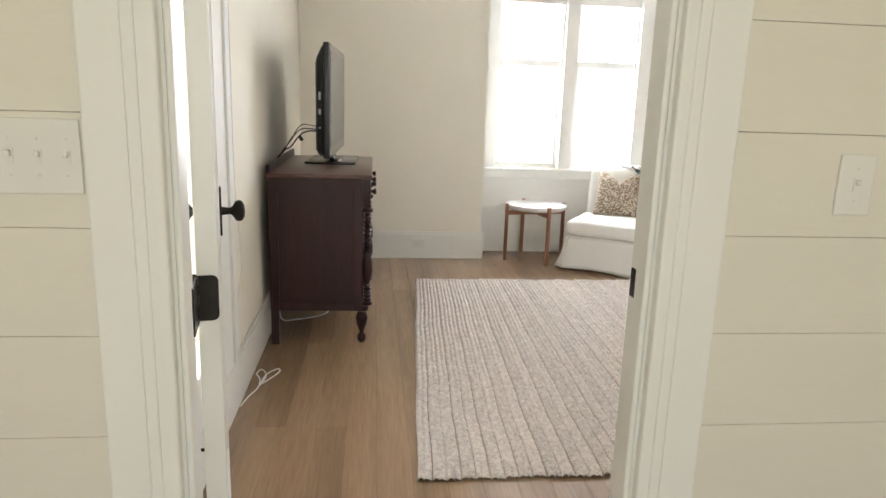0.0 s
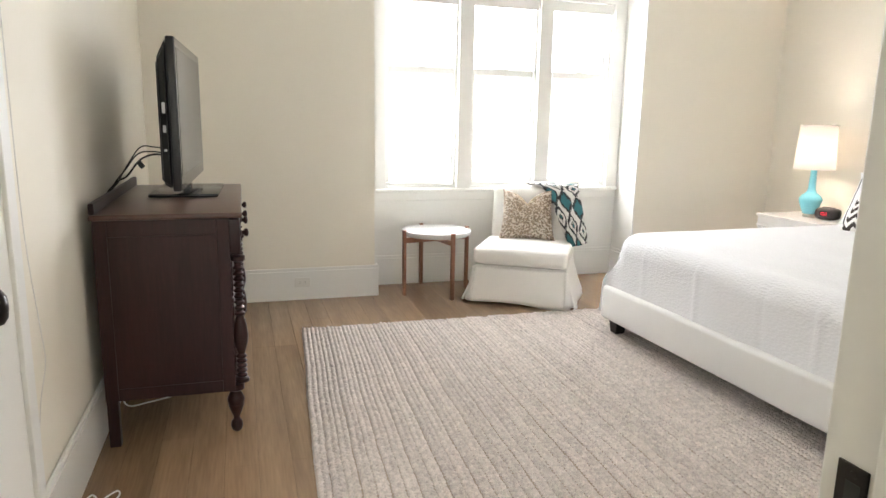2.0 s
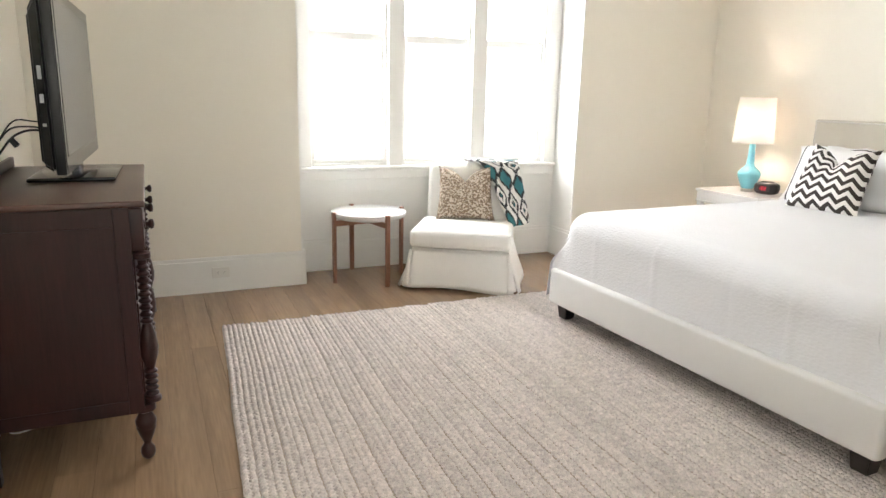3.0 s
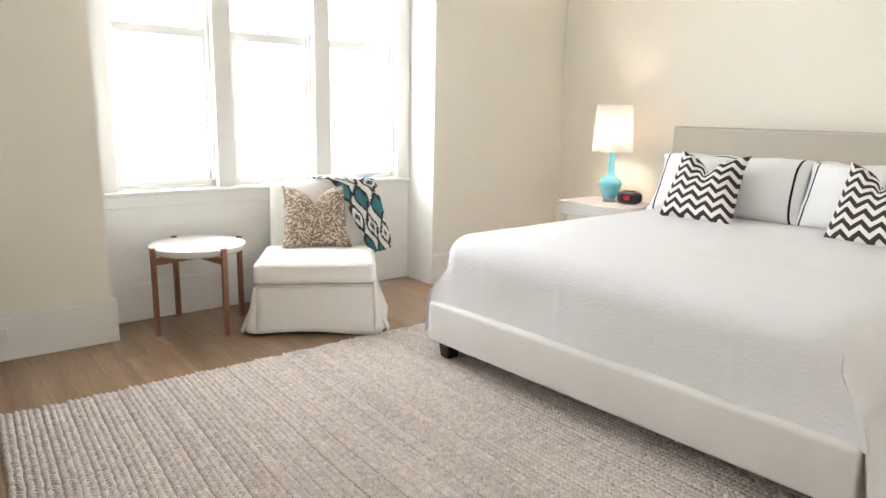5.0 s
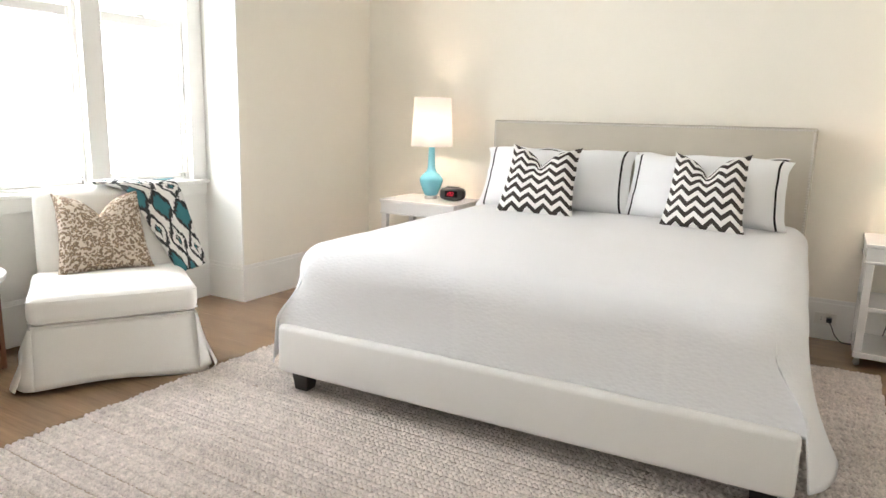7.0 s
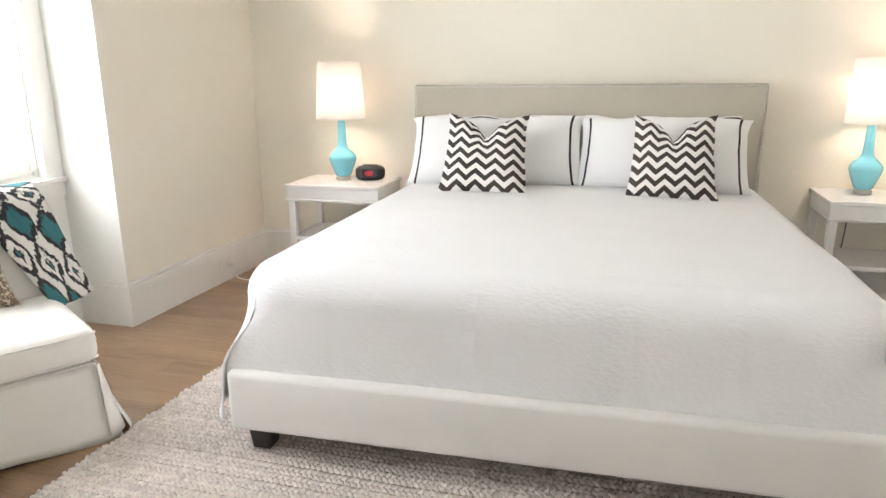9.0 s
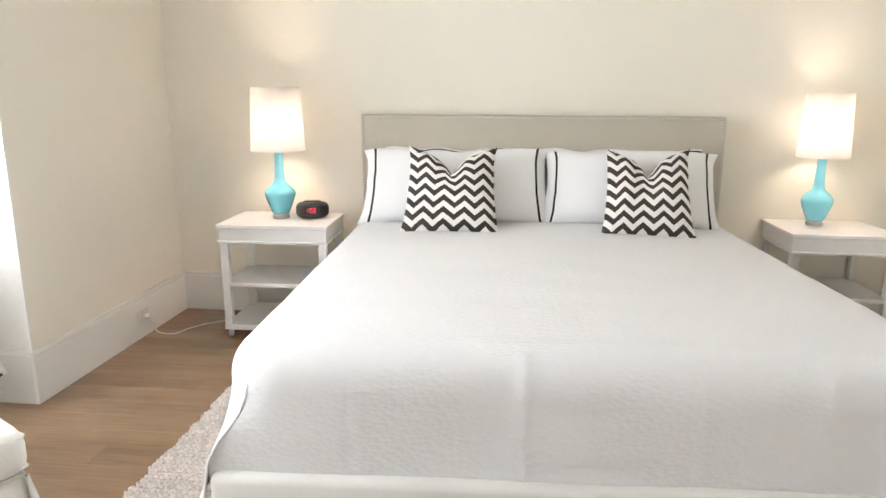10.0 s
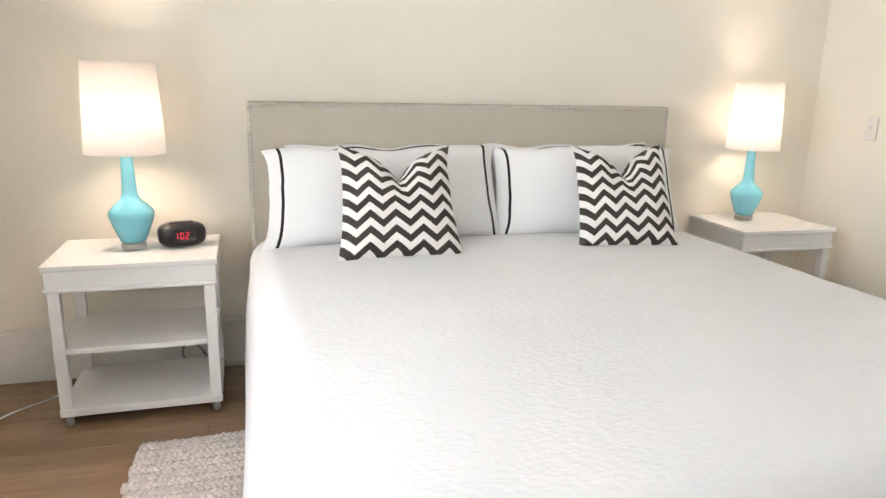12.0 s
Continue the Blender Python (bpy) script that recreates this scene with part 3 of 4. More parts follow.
def switch_plate(x0, x1, z0, z1, count, m, name_label):
    sp = thing("light_switch", name_label, "switch", m, "light switches")
    part("plate", boxed(x0, x1, -0.006, 0, z0, z1, 0.003), PLASTIC, sp)
    for k in range(count):
        c = x0 + (x1 - x0) * (k + 0.5) / count
        zc = (z0 + z1) / 2
        rock = part("toggle_frame", boxed(c - 0.006, c + 0.006, -0.0075, -0.006, zc - 0.013, zc + 0.013), PLASTIC, sp)
        part("toggle", boxed(c - 0.004, c + 0.004, -0.017, -0.0075, zc + 0.0, zc + 0.010, 0.002), PLASTIC, sp)
        for dz in (-0.03, 0.03):
            part("screw", lathe(bmesh.new(), [(0.0032, 0), (0.001, 0.001)], 10, pose(c, -0.006, zc + dz, 90, 0, 0)), PLASTIC, sp)
    return sp


switch_plate(-0.435, -0.258, 1.206, 1.330, 4, pose(0, 1.796, 0), "white four-gang toggle switch plate on shiplap boards")
switch_plate(1.078, 1.150, 1.192, 1.306, 1, pose(0, 1.796, 0), "white single toggle switch plate on shiplap boards")
switch_plate(-0.035, 0.035, -0.057, 0.057, 1, pose(4.40, YN, 1.13, 0, 0, 180), "white single toggle switch plate on a cream wall")


def outlet(m, label):
    o = thing("wall_outlet", label, "outlet", m, "wall outlets")
    part("plate", boxed(-0.057, 0.057, -0.005, 0, -0.035, 0.035, 0.002), PLASTIC, o)
    for x in (-0.02, 0.02):
        face = part("socket", boxed(x - 0.014, x + 0.014, -0.0065, -0.005, -0.016, 0.016, 0.0008), PLASTIC, o)
        for dz in (-0.006, 0.006):
            part("slot", boxed(x - 0.004, x + 0.004, -0.0068, -0.0064, dz - 0.0008, dz + 0.0008), SLOT, face)
    return o


outlet(pose(0.631, YF - 0.018, 0.135), "white double outlet lying sideways in the baseboard")
outlet(pose(4.25, YF - 0.018, 0.118), "white double outlet in the baseboard with a plug in it")
outlet(pose(X1 - 0.018, 3.12, 0.125, 0, 0, -90), "white double outlet in the baseboard behind the bed")


# sheer panels inside the triple window, added to veil the sashes like glare
def sheer_material():
    m = material("sheer_glare_fabric", (0.9, 0.9, 0.88), 0.9, vary=0.01, grain=300, bump=0.0, spec=0.1)
    n = m.node_tree.nodes
    thin, clear, mix, mix2 = n.new("ShaderNodeBsdfTranslucent"), n.new("ShaderNodeBsdfTransparent"), n.new("ShaderNodeMixShader"), n.new("ShaderNodeMixShader")
    thin.inputs[0].default_value = (0.92, 0.92, 0.90, 1)
    mix.inputs[0].default_value, mix2.inputs[0].default_value = 0.7, 0.968
    link(m, n["Principled BSDF"].outputs[0], mix.inputs[1]), link(m, thin.outputs[0], mix.inputs[2])
    link(m, mix.outputs[0], mix2.inputs[1]), link(m, clear.outputs[0], mix2.inputs[2])
    link(m, mix2.outputs[0], n["Material Output"].inputs[0])
    return m


SHEER = sheer_material()
# nearly clear fabric, its faint white imitates glare on the sash rails
for a, b in ((1.33, 1.925), (2.04, 2.615), (2.73, 3.30)):
    sh = thing("veil_shade", "sheer white panel with rails, added as a veil of glare inside a window", "window shade", pose((a + b) / 2, YB + 0.02, 0), "window shades")
    w = (b - a) / 2 - 0.006
    bm = bmesh.new()
    sheet(bm, lambda u, v: (Vector(((2 * u - 1) * w, 0.0015 * math.sin(9 * v), 0.835 + 1.40 * v)), (u, v)), 2, 20)
    part("fabric", bm, SHEER, sh)
    part("head_rail", boxed(-w, w, -0.012, 0.004, 2.235, 2.315, 0.004), TRIM, sh)
    part("hem_bar", boxed(-w, w, -0.004, 0.004, 0.828, 0.840, 0.002), TRIM, sh)

# ---- the rug ----
rug = thing("rug", "large braided natural jute rug under the bed", "rug")


def braid_mesh(seed):
    """One braided row of slanted stitches, 1 m long nominal in y, 1 wide nominal in x."""
    n, k = 1050, 12
    vs, fs = [], []
    for i in range(n + 1):
        y = i / n
        ph = y * math.pi * 132 + 1.3 * noise.noise(Vector((y * 30, seed, 2.0)))
        sway = 0.12 * noise.noise(Vector((y * 7, 0.3, 0.0))) + 0.03 * noise.noise(Vector((y * 31, seed, 5.0)))
        swell = 1 + 0.12 * noise.noise(Vector((y * 12, seed, 8.0)))
        for j in range(k + 1):
            a = 2 * j / k - 1
            half = 1.57 if a > 0 else 0.0
            lobe = abs(math.sin(ph + 2.6 * abs(a) + half)) ** 0.8
            lobe *= 0.86 + 0.40 * noise.noise(Vector((y * 120, half + seed, 0.0)))
            rim = 1 - abs(a) ** 6
            z = 0.08 + 0.94 * rim * (0.16 + 0.84 * lobe) * (1 - 0.50 * math.exp(-(a / 0.15) ** 2)) * swell
            vs.append((a * 0.5 * (0.82 + 0.22 * lobe) + sway, y, z))
    for i in range(n):
        for j in range(k):
            q = i * (k + 1) + j
            fs.append((q, q + 1, q + k + 2, q + k + 1))
    me = bpy.data.meshes.new("braid")
    me.from_pydata(vs, [], fs)
    me.materials.append(JUTE)
    me.shade_smooth()
    return me


BRAIDS = [braid_mesh(seed) for seed in (0.0, 3.7, 8.1, 12.9)]
rows_n = 70
rug_rnd = random.Random(11)
for i in range(rows_n):
    t = (i + 0.5) / rows_n
    a = Vector((0.395 + (4.22 - 0.395) * t, 2.855 + 0.008 * rug_rnd.uniform(-1, 1), 0.001))
    b = Vector((0.558 + (4.09 - 0.558) * t, 5.675 - 0.02 * t + 0.008 * rug_rnd.uniform(-1, 1), 0.001))
    way = b - a
    ob = new("braid", BRAIDS[rug_rnd.randrange(4)])
    ob.parent = rug
    nudge = 0.0012 * rug_rnd.uniform(-1, 1) + (0.0008 if i % 2 else -0.0008)
    a.x, b.x = a.x + nudge, b.x + nudge
    ob.matrix_basis = Matrix.Translation(a) @ Matrix.Rotation(math.atan2(-way.x, way.y), 4, "Z") @ Matrix.Diagonal((0.0552, way.length, 0.0172 + 0.0025 * rug_rnd.uniform(-1, 1), 1))
# dark sheet under the rows, coloured as the shade in their gaps
part("backing", boxed(0.56, 4.08, 2.87, 5.645, 0.0008, 0.006), JUTE_SHADE, rug)

# ---- the bed ----
BED = pose(2.462, 4.178, 0, 0, 0, 2.0)
bed = thing("bed", "king-size bed with white upholstered rails and a grey nail-studded headboard", "bed", BED)
inv = BED.inverted()
HW, RT, RB = 1.015, 0.322, 0.108


def padded(x0, x1, y0, y1, z0, z1, r=0.022):
    return boxed(x0, x1, y0, y1, z0, z1, bevel=r, seg=4)


part("foot_rail", padded(0, 0.075, -HW, HW, RB, RT), LINEN, bed, "white linen padded foot rail", True)
for s in (-1, 1):
    part("side_rail", padded(0.072, 2.08, min(s * HW, s * (HW - 0.06)), max(s * HW, s * (HW - 0.06)), RB, RT), LINEN, bed, "white linen padded side rail", True)
for x in (0.03, 2.0):
    for s in (-1, 1):
        bm = bmesh.new()
        lathe(bm, [(0.046, 0), (0.062, 0.10)], 4, pose(x + 0.055, s * (HW - 0.085), 0.018, 0, 0, 45))
        bmesh.ops.bevel(bm, geom=bm.edges[:], offset=0.004, segments=2, affect="EDGES")
        part("leg", bm, DARK_LEG, bed, "black tapered block leg")
part("mattress", padded(0.09, 2.08, -0.955, 0.955, 0.20, 0.635, 0.06), COTTON, bed, smooth=True)
hb = part("headboard", padded(0, 0.085, -0.98, 0.98, 0.12, 1.216, 0.014), GREY_LINEN, bed, "grey linen headboard edged with nail heads", True)
hb.matrix_basis = inv @ pose(4.602, 4.257, 0)
bm = bmesh.new()
studs = [(-0.9675 + 0.0160 * k, 1.2035) for k in range(122)] + [(s * 0.9675, 1.1875 - 0.0160 * k) for s in (-1, 1) for k in range(46)]
for y, z in studs:
    lathe(bm, [(0.0070, 0), (0.0064, 0.0030), (0.0040, 0.0052), (0.001, 0.0060)], 8, pose(0.001, y, z, 0, -90, 0))
tagged(part("nailhead_trim", bm, NAIL, hb, "row of bright nickel nail heads", True), kind="stuff")


# ---- bedspread: one cloth laid over top, sides and foot ----
def bedspread():
    ob = thing("bedspread", "white textured bedspread tucked in at the foot of the bed", "bedspread", BED)
    TOP, W, FX, RC, R = 0.672, 0.880, 0.158, 0.05, 0.12
    HEADX = 2.06
    path = []
    n_side, n_c, n_f = 70, 60, 110
    for i in range(n_side):
        path.append((HEADX + (FX + RC - HEADX) * i / n_side, W, 0.0))
    for i in range(n_c):
        th = math.pi / 2 * i / n_c
        path.append((FX + RC - RC * math.sin(th), W - RC + RC * math.cos(th), th))
    for i in range(n_f + 1):
        path.append((FX, (W - RC) * (1 - 2 * i / n_f), math.pi / 2))
    for i in range(1, n_c + 1):
        th = math.pi / 2 + math.pi / 2 * i / n_c
        path.append((FX + RC - RC * math.sin(th), -(W - RC) + RC * math.cos(th), th))
    for i in range(1, n_side + 1):
        path.append((FX + RC + (HEADX - FX - RC) * i / n_side, -W, math.pi))
    n, rings, drops = len(path) - 1, 26, 30

    def f(u, v):
        i = min(n, round(u * n))
        px, py, th = path[i]
        nx, ny = -math.sin(th), math.cos(th)
        side = abs(math.cos(th))
        k = v * (rings + drops)
        wr = 0.006 * noise.noise(Vector((px * 1.8, py * 1.8, 0.3))) + 0.0025 * noise.noise(Vector((px * 6, py * 3, 5.3)))
        if k <= rings:
            r = k / rings
            sx = min(max(px, 1.0), HEADX)
            x, y = sx + (px - sx) * r, py * r
            z = TOP + 0.012 * (1 - r * r) + 0.008 * noise.noise(Vector((x * 1.8, y * 1.8, 0.3))) + 0.003 * noise.noise(Vector((x * 7, y * 3, 5.3)))
            return Vector((x, y, z)), (x, y)
        d = (k - rings) / drops
        hang = 1.0 if side >= 0.5 else 0.0
        total = 0.432 + (0.600 - 0.432) * hang + 0.010 * noise.noise(Vector((px * 3, py * 3, 9)))
        arc = R * math.pi / 2
        q = d * total
        if q < arc:
            a = q / R
            out, z = R * math.sin(a), TOP - R * (1 - math.cos(a))
        else:
            fall = q - arc
            folds = 0.016 * math.sin(px * 13 + 2.2 * math.sin(px * 3.1 + py)) * hang + 0.004 * math.sin(py * 8 + 1.0) * (1 - hang)
            out, z = R + 0.05 * hang * fall + folds * min(1, fall / 0.3), TOP - R - fall
        z += (wr * (1 - d))
        crease = sum(h * math.exp(-((py - c - 0.02 * math.sin(3 * z)) / 0.016) ** 2) for c, h in ((0.62, 0.003), (0.16, 0.006), (-0.30, -0.003), (-0.61, 0.005)))
        out += crease * (1 - hang) * min(1, d * 4) + 0.007 * noise.noise(Vector((py * 3.2, z * 3.0, 2.2))) * min(1, d * 3) * (1 - hang)
        x, y = px + nx * out, py + ny * out
        w = min(1, max(0, (RT + 0.22 - z) / 0.21))
        w = w * w * (3 - 2 * w)
        if hang:
            low = max(0, RT + 0.03 - z)
            if side < 0.9999:
                x += w * (0.012 + 0.195 * (1 - math.sin(th) / 0.866) - x)
            else:
                x -= 0.004 * w
            y += w * (math.copysign(max(abs(y), HW + 0.010 + (0.05 + 0.50 * (1 - math.exp(-max(0, x) / 0.09)) * math.exp(-max(0, px - 0.3) / 0.5)) * low), y) - y)
        else:
            near = min(1, side / 0.5)
            x += w * near * near * (0.022 - x)
            y += math.copysign(0.115 * w * near ** 1.5, y)
        return Vector((x, y, z)), (px + nx * q, py + ny * q)

    bm = bmesh.new()
    sheet(bm, f, n, rings + drops)
    flat = bm.loops.layers.uv.verify()
    slit = [face for face in bm.faces if (face.loops[0][flat].uv - face.loops[1][flat].uv).length > 0.07 and face.calc_center_median().z < TOP - R and face.calc_center_median().x < 0.4]
    bmesh.ops.delete(bm, geom=slit, context="FACES")
    bmesh.ops.remove_doubles(bm, verts=bm.verts, dist=0.0004)
    bmesh.ops.recalc_face_normals(bm, faces=bm.faces)
    cloth = part("cloth", bm, MATELASSE, ob, smooth=True)
    cloth.data.shade_smooth()
    thick = cloth.modifiers.new("thickness", "SOLIDIFY")
    thick.thickness, thick.offset = 0.006, -1
    bm = bmesh.new()
    for y, yy in ((0.18, 0.19),):
        sweep(bm, [(FX - R - 0.002, y, 0.36), (FX - R - 0.001, y, 0.45), (FX - R, y + 0.002, 0.545)], 0.0018, 6)
    part("seam", bm, MATELASSE, ob, smooth=True)


bedspread()


def pillow(name, label, category, mat, w, h, thick, place, lean, turn=0.0, notch=0.0, seed=0.0, group="", roll=0.0):
    """A cushion whose face looks along -x of the world, leaning back by so many degrees."""
    ob = part(name, cushion(w, h, thick, notch, seed, taper=0.12 if notch else 0.045), mat, None, label, True)
    ob.data.shade_smooth()
    ob.matrix_basis = Matrix.Translation(place) @ Matrix.Rotation(radians(turn - 90), 4, "Z") @ Matrix.Rotation(radians(-lean), 4, "X") @ Matrix.Rotation(radians(roll), 4, "Y")
    return tagged(ob, category=category, group=group)


TOPZ = 0.668
for y, s in ((4.69, 1.3), (3.83, 2.7)):
    pillow("bed_pillow", "white king pillow with a dark stripe along its top, behind another", "pillow", EDGED, 0.84, 0.388, 0.15, (4.495, y - 0.02, TOPZ + 0.003), 14, 1.5, seed=s, group="white bed pillows")
for y, s, tr, wide in ((4.690, 4.1, 2.0, 0.985), (3.802, 5.6, -2.0, 0.875)):
    pillow("bed_pillow", "white king pillow with a dark stripe near each end", "pillow", STRIPED, wide, 0.405, 0.19, (4.315, y, TOPZ - 0.002), 20, tr, seed=s, group="white bed pillows")
pillow("chevron_cushion", "black and cream zigzag cushion propped on a white pillow", "cushion", CHEVRON, 0.475, 0.445, 0.15, (4.05, 4.692, TOPZ - 0.004), 24, 3, notch=0.135, seed=7.7, group="zigzag cushions", roll=1)
pillow("chevron_cushion", "black and cream zigzag cushion dented at the top", "cushion", CHEVRON, 0.43, 0.445, 0.15, (4.06, 3.755, TOPZ - 0.004), 24, -4, notch=0.135, seed=9.2, group="zigzag cushions", roll=-1)


# ---- nightstands ----
def nightstand(m):
    """In its own frame: x to the wall, y along it, centred; front at x = 0."""
    ob = thing("nightstand", "white lacquered nightstand on castors with two open shelves", "nightstand", m, "nightstands")
    D, W, TZ = 0.43, 0.588, 0.632
    part("tabletop", boxed(-0.012, D, -W / 2 - 0.008, W / 2 + 0.008, TZ - 0.022, TZ, 0.005, 3), LACQUER, ob)
    bm = boxed(0, D - 0.01, -W / 2, W / 2, 0.545, TZ - 0.022, 0.002)
    part("apron", bm, LACQUER, ob)
    part("moulding", boxed(-0.006, D - 0.008, -W / 2 - 0.006, W / 2 + 0.006, 0.530, 0.545, 0.004), LACQUER, ob)
    for x in (0.002, D - 0.052):
        for y in (-W / 2 + 0.004, W / 2 - 0.046):
            part("leg", boxed(x, x + 0.040, y, y + 0.042, 0.0765, 0.530, 0.003), LACQUER, ob)
    part("middle_shelf", boxed(0.006, D - 0.014, -W / 2 + 0.008, W / 2 - 0.008, 0.290, 0.312, 0.003), LACQUER, ob)
    part("bottom_shelf", boxed(0.0, D - 0.012, -W / 2 + 0.002, W / 2 - 0.002, 0.046, 0.076, 0.003), LACQUER, ob)
    for x in (0.025, D - 0.035):
        for y in (-W / 2 + 0.028, W / 2 - 0.028):
            bm = lathe(bmesh.new(), [(0.006, -0.014), (0.017, -0.012), (0.021, 0), (0.017, 0.012), (0.006, 0.014)], 18, pose(x, y, 0.021, 90, 0, 20))
            c = part("castor", bm, CHROME, ob, "small nickel castor", True)
            part("fork", boxed(x - 0.008, x + 0.008, y - 0.013, y + 0.013, 0.030, 0.046, 0.003), CHROME, c)
    return ob


nightstand(pose(4.292, 5.665, 0, 0, 0, 1.5)).scale = (1, 1, 1.0127)
nightstand(pose(4.338, 2.725, 0)).scale = (1, 0.88, 1.0300)


def table_lamp(m, r0):
    ob = thing("table_lamp", "lit turquoise glass table lamp with a white drum shade", "lamp", m, "bedside lamps")
    bm = lathe(bmesh.new(), [(0.047, 0), (0.048, 0.004), (0.048, 0.022), (0.044, 0.026), (0.03, 0.027)], 40)
    part("foot", bm, CHROME, ob, "round brushed nickel foot", True)
    prof = [(0.040, 0.026), (0.048, 0.032), (0.060, 0.060), (0.077, 0.105), (0.0845, 0.130), (0.0855, 0.142), (0.081, 0.156), (0.064, 0.176), (0.044, 0.193), (0.034, 0.206), (0.029, 0.225), (0.026, 0.27), (0.0225, 0.36), (0.021, 0.40), (0.012, 0.402)]
    part("base", lathe(bmesh.new(), prof, 44), TURQUOISE, ob, "turquoise glass bottle-shaped base", True)
    part("stem", lathe(bmesh.new(), [(0.006, 0.40), (0.006, 0.43), (0.014, 0.432), (0.014, 0.47), (0.008, 0.472)], 16), CHROME, ob)
    bulb = part("bulb", lathe(bmesh.new(), [(0.010, 0.470), (0.016, 0.485), (0.027, 0.510), (0.030, 0.530), (0.026, 0.550), (0.014, 0.562), (0.002, 0.565)], 20), BULB, ob, "lit bulb", True)
    bulb.visible_shadow = False
    z0, z1, r1 = 0.385, 0.725, r0 * 0.88
    prof = [(r0, z0), (r1, z1), (r1 - 0.0015, z1), (r0 - 0.0015, z0), (r0, z0)]
    shade = part("shade", lathe(bmesh.new(), prof, 56, cap=False), SHADE, ob, "tapered white drum shade", True)
    for r, z in ((r0, z0), (r1, z1)):
        bm = lathe(bmesh.new(), [(r - 0.003, z - 0.003), (r + 0.0012, z - 0.003), (r + 0.0012, z + 0.003), (r - 0.003, z + 0.003), (r - 0.003, z - 0.003)], 56, cap=False)
        part("binding", bm, SHADE, shade)
    bm = bmesh.new()
    for k in range(3):
        c, s = math.cos(k * 2.0944), math.sin(k * 2.0944)
        sweep(bm, [(0.008 * c, 0.008 * s, z1 - 0.03), (0.07 * c, 0.07 * s, z1 - 0.028), (r1 * c * 0.985, r1 * s * 0.985, z1 - 0.004)], 0.0018, 6)
    part("spider", bm, CHROME, ob)
    return ob


LAMPS = ((4.530, 5.690), (4.612, 2.775))
for x, y in LAMPS:
    one = table_lamp(pose(x, y, 0.640 if y > 4 else 0.651), 0.150 if y > 4 else 0.140)
    one.scale = (0.985, 0.985, 0.985) if y > 4 else (0.91, 0.91, 0.945)
    li, d = lamp("bulb_light", "POINT", 13.0 if y > 4 else 7.5, (1.0, 0.755, 0.62), pose(x, y, 0.640 + 0.52))
    d.shadow_soft_size = 0.06

# clock radio
clock = thing("clock_radio", "black oval clock radio with red digits on a nightstand", "clock radio", pose(4.53, 5.508, 0.640, 0, 0, 15))
bm = bmesh.new()
bmesh.ops.create_uvsphere(bm, u_segments=36, v_segments=20, radius=1)
for v in bm.verts:
    x, y, z = v.co
    sq = lambda q, p: math.copysign(abs(q) ** p, q)
    v.co = Vector((0.052 * sq(x, 0.7) + 0.006 * z, 0.092 * sq(y, 0.62), 0.050 + 0.047 * sq(z, 0.6)))
part("body", bm, BLACK, clock, smooth=True)
part("display", boxed(-0.0535, -0.0515, -0.045, 0.045, 0.030, 0.073, 0.0008, 1), CASE, clock, "dark display window")
bm = bmesh.new()


def digit(bm, y, shown):
    h, w, q = 0.012, 0.011, 0.0016
    for s in shown:
        if s in "agd":
            zz = {"a": 2 * h, "g": h, "d": 0}[s]
            box(bm, -0.0542, -0.0536, y - w / 2, y + w / 2, 0.040 + zz - q, 0.040 + zz + q)
        else:
            yy = y + w / 2 if s in "fe" else y - w / 2
            zz = h if s in "fb" else 0
            box(bm, -0.0542, -0.0536, yy - q, yy + q, 0.040 + zz + q, 0.040 + zz + h - q)


digit(bm, 0.008, "abcdef"), digit(bm, -0.012, "abged"), digit(bm, 0.030, "bc")
part("digits", bm, RED, clock, "glowing red digits")
part("button_bar", boxed(-0.012, 0.018, -0.045, 0.045, 0.0955, 0.1005, 0.002), CASE, clock)


# ---- slipper chair, cushion and throw ----
CH = pose(2.154, 5.901, 0, 0, 0, -31.7)
chair = thing("slipper_chair", "armless off-white slipcovered chair standing before the window", "chair", CH)
CW, CD = 0.335, 0.70


def skirt_panel(k, a, b):
    """One flared panel of the skirt."""
    a, b = Vector(a), Vector(b)
    way = (b - a).normalized()
    outv = Vector((way.y, -way.x))

    def f(u, v):
        fl = 1 - v
        p = a + way * ((b - a).length * u + (2 * u - 1) * (0.035 if k % 2 else 0.050) * fl)
        edge = max(0, 1 - min(u, 1 - u) / 0.06)
        off = (0.095 if k % 2 else 0.050) * fl ** 1.2 - 0.02 * edge * fl + 0.008 * math.sin(u * 9 + k * 2) * fl + 0.003 * noise.noise(Vector((u * 8, v * 3, k)))
        lift = 0.012 + 0.012 * math.sin(u * 5 + k) * (1 if k in (0, 2) else 0.3)
        return Vector((p.x + outv.x * off, p.y + outv.y * off, lift * fl + 0.285 * v)), (u, v)
    return sheet(bmesh.new(), f, 26, 10)


def pleat(sx):
    def g(u, v):
        fl = 1 - v
        ang = -math.pi / 2 + sx * (u - 0.5) * 1.5 + sx * math.pi / 4
        rad = 0.012 + 0.055 * fl
        return Vector((sx * CW + math.cos(ang) * rad, 0.01 + math.sin(ang) * rad, 0.022 * fl + 0.28 * v)), (u, v)
    return sheet(bmesh.new(), g, 8, 8)


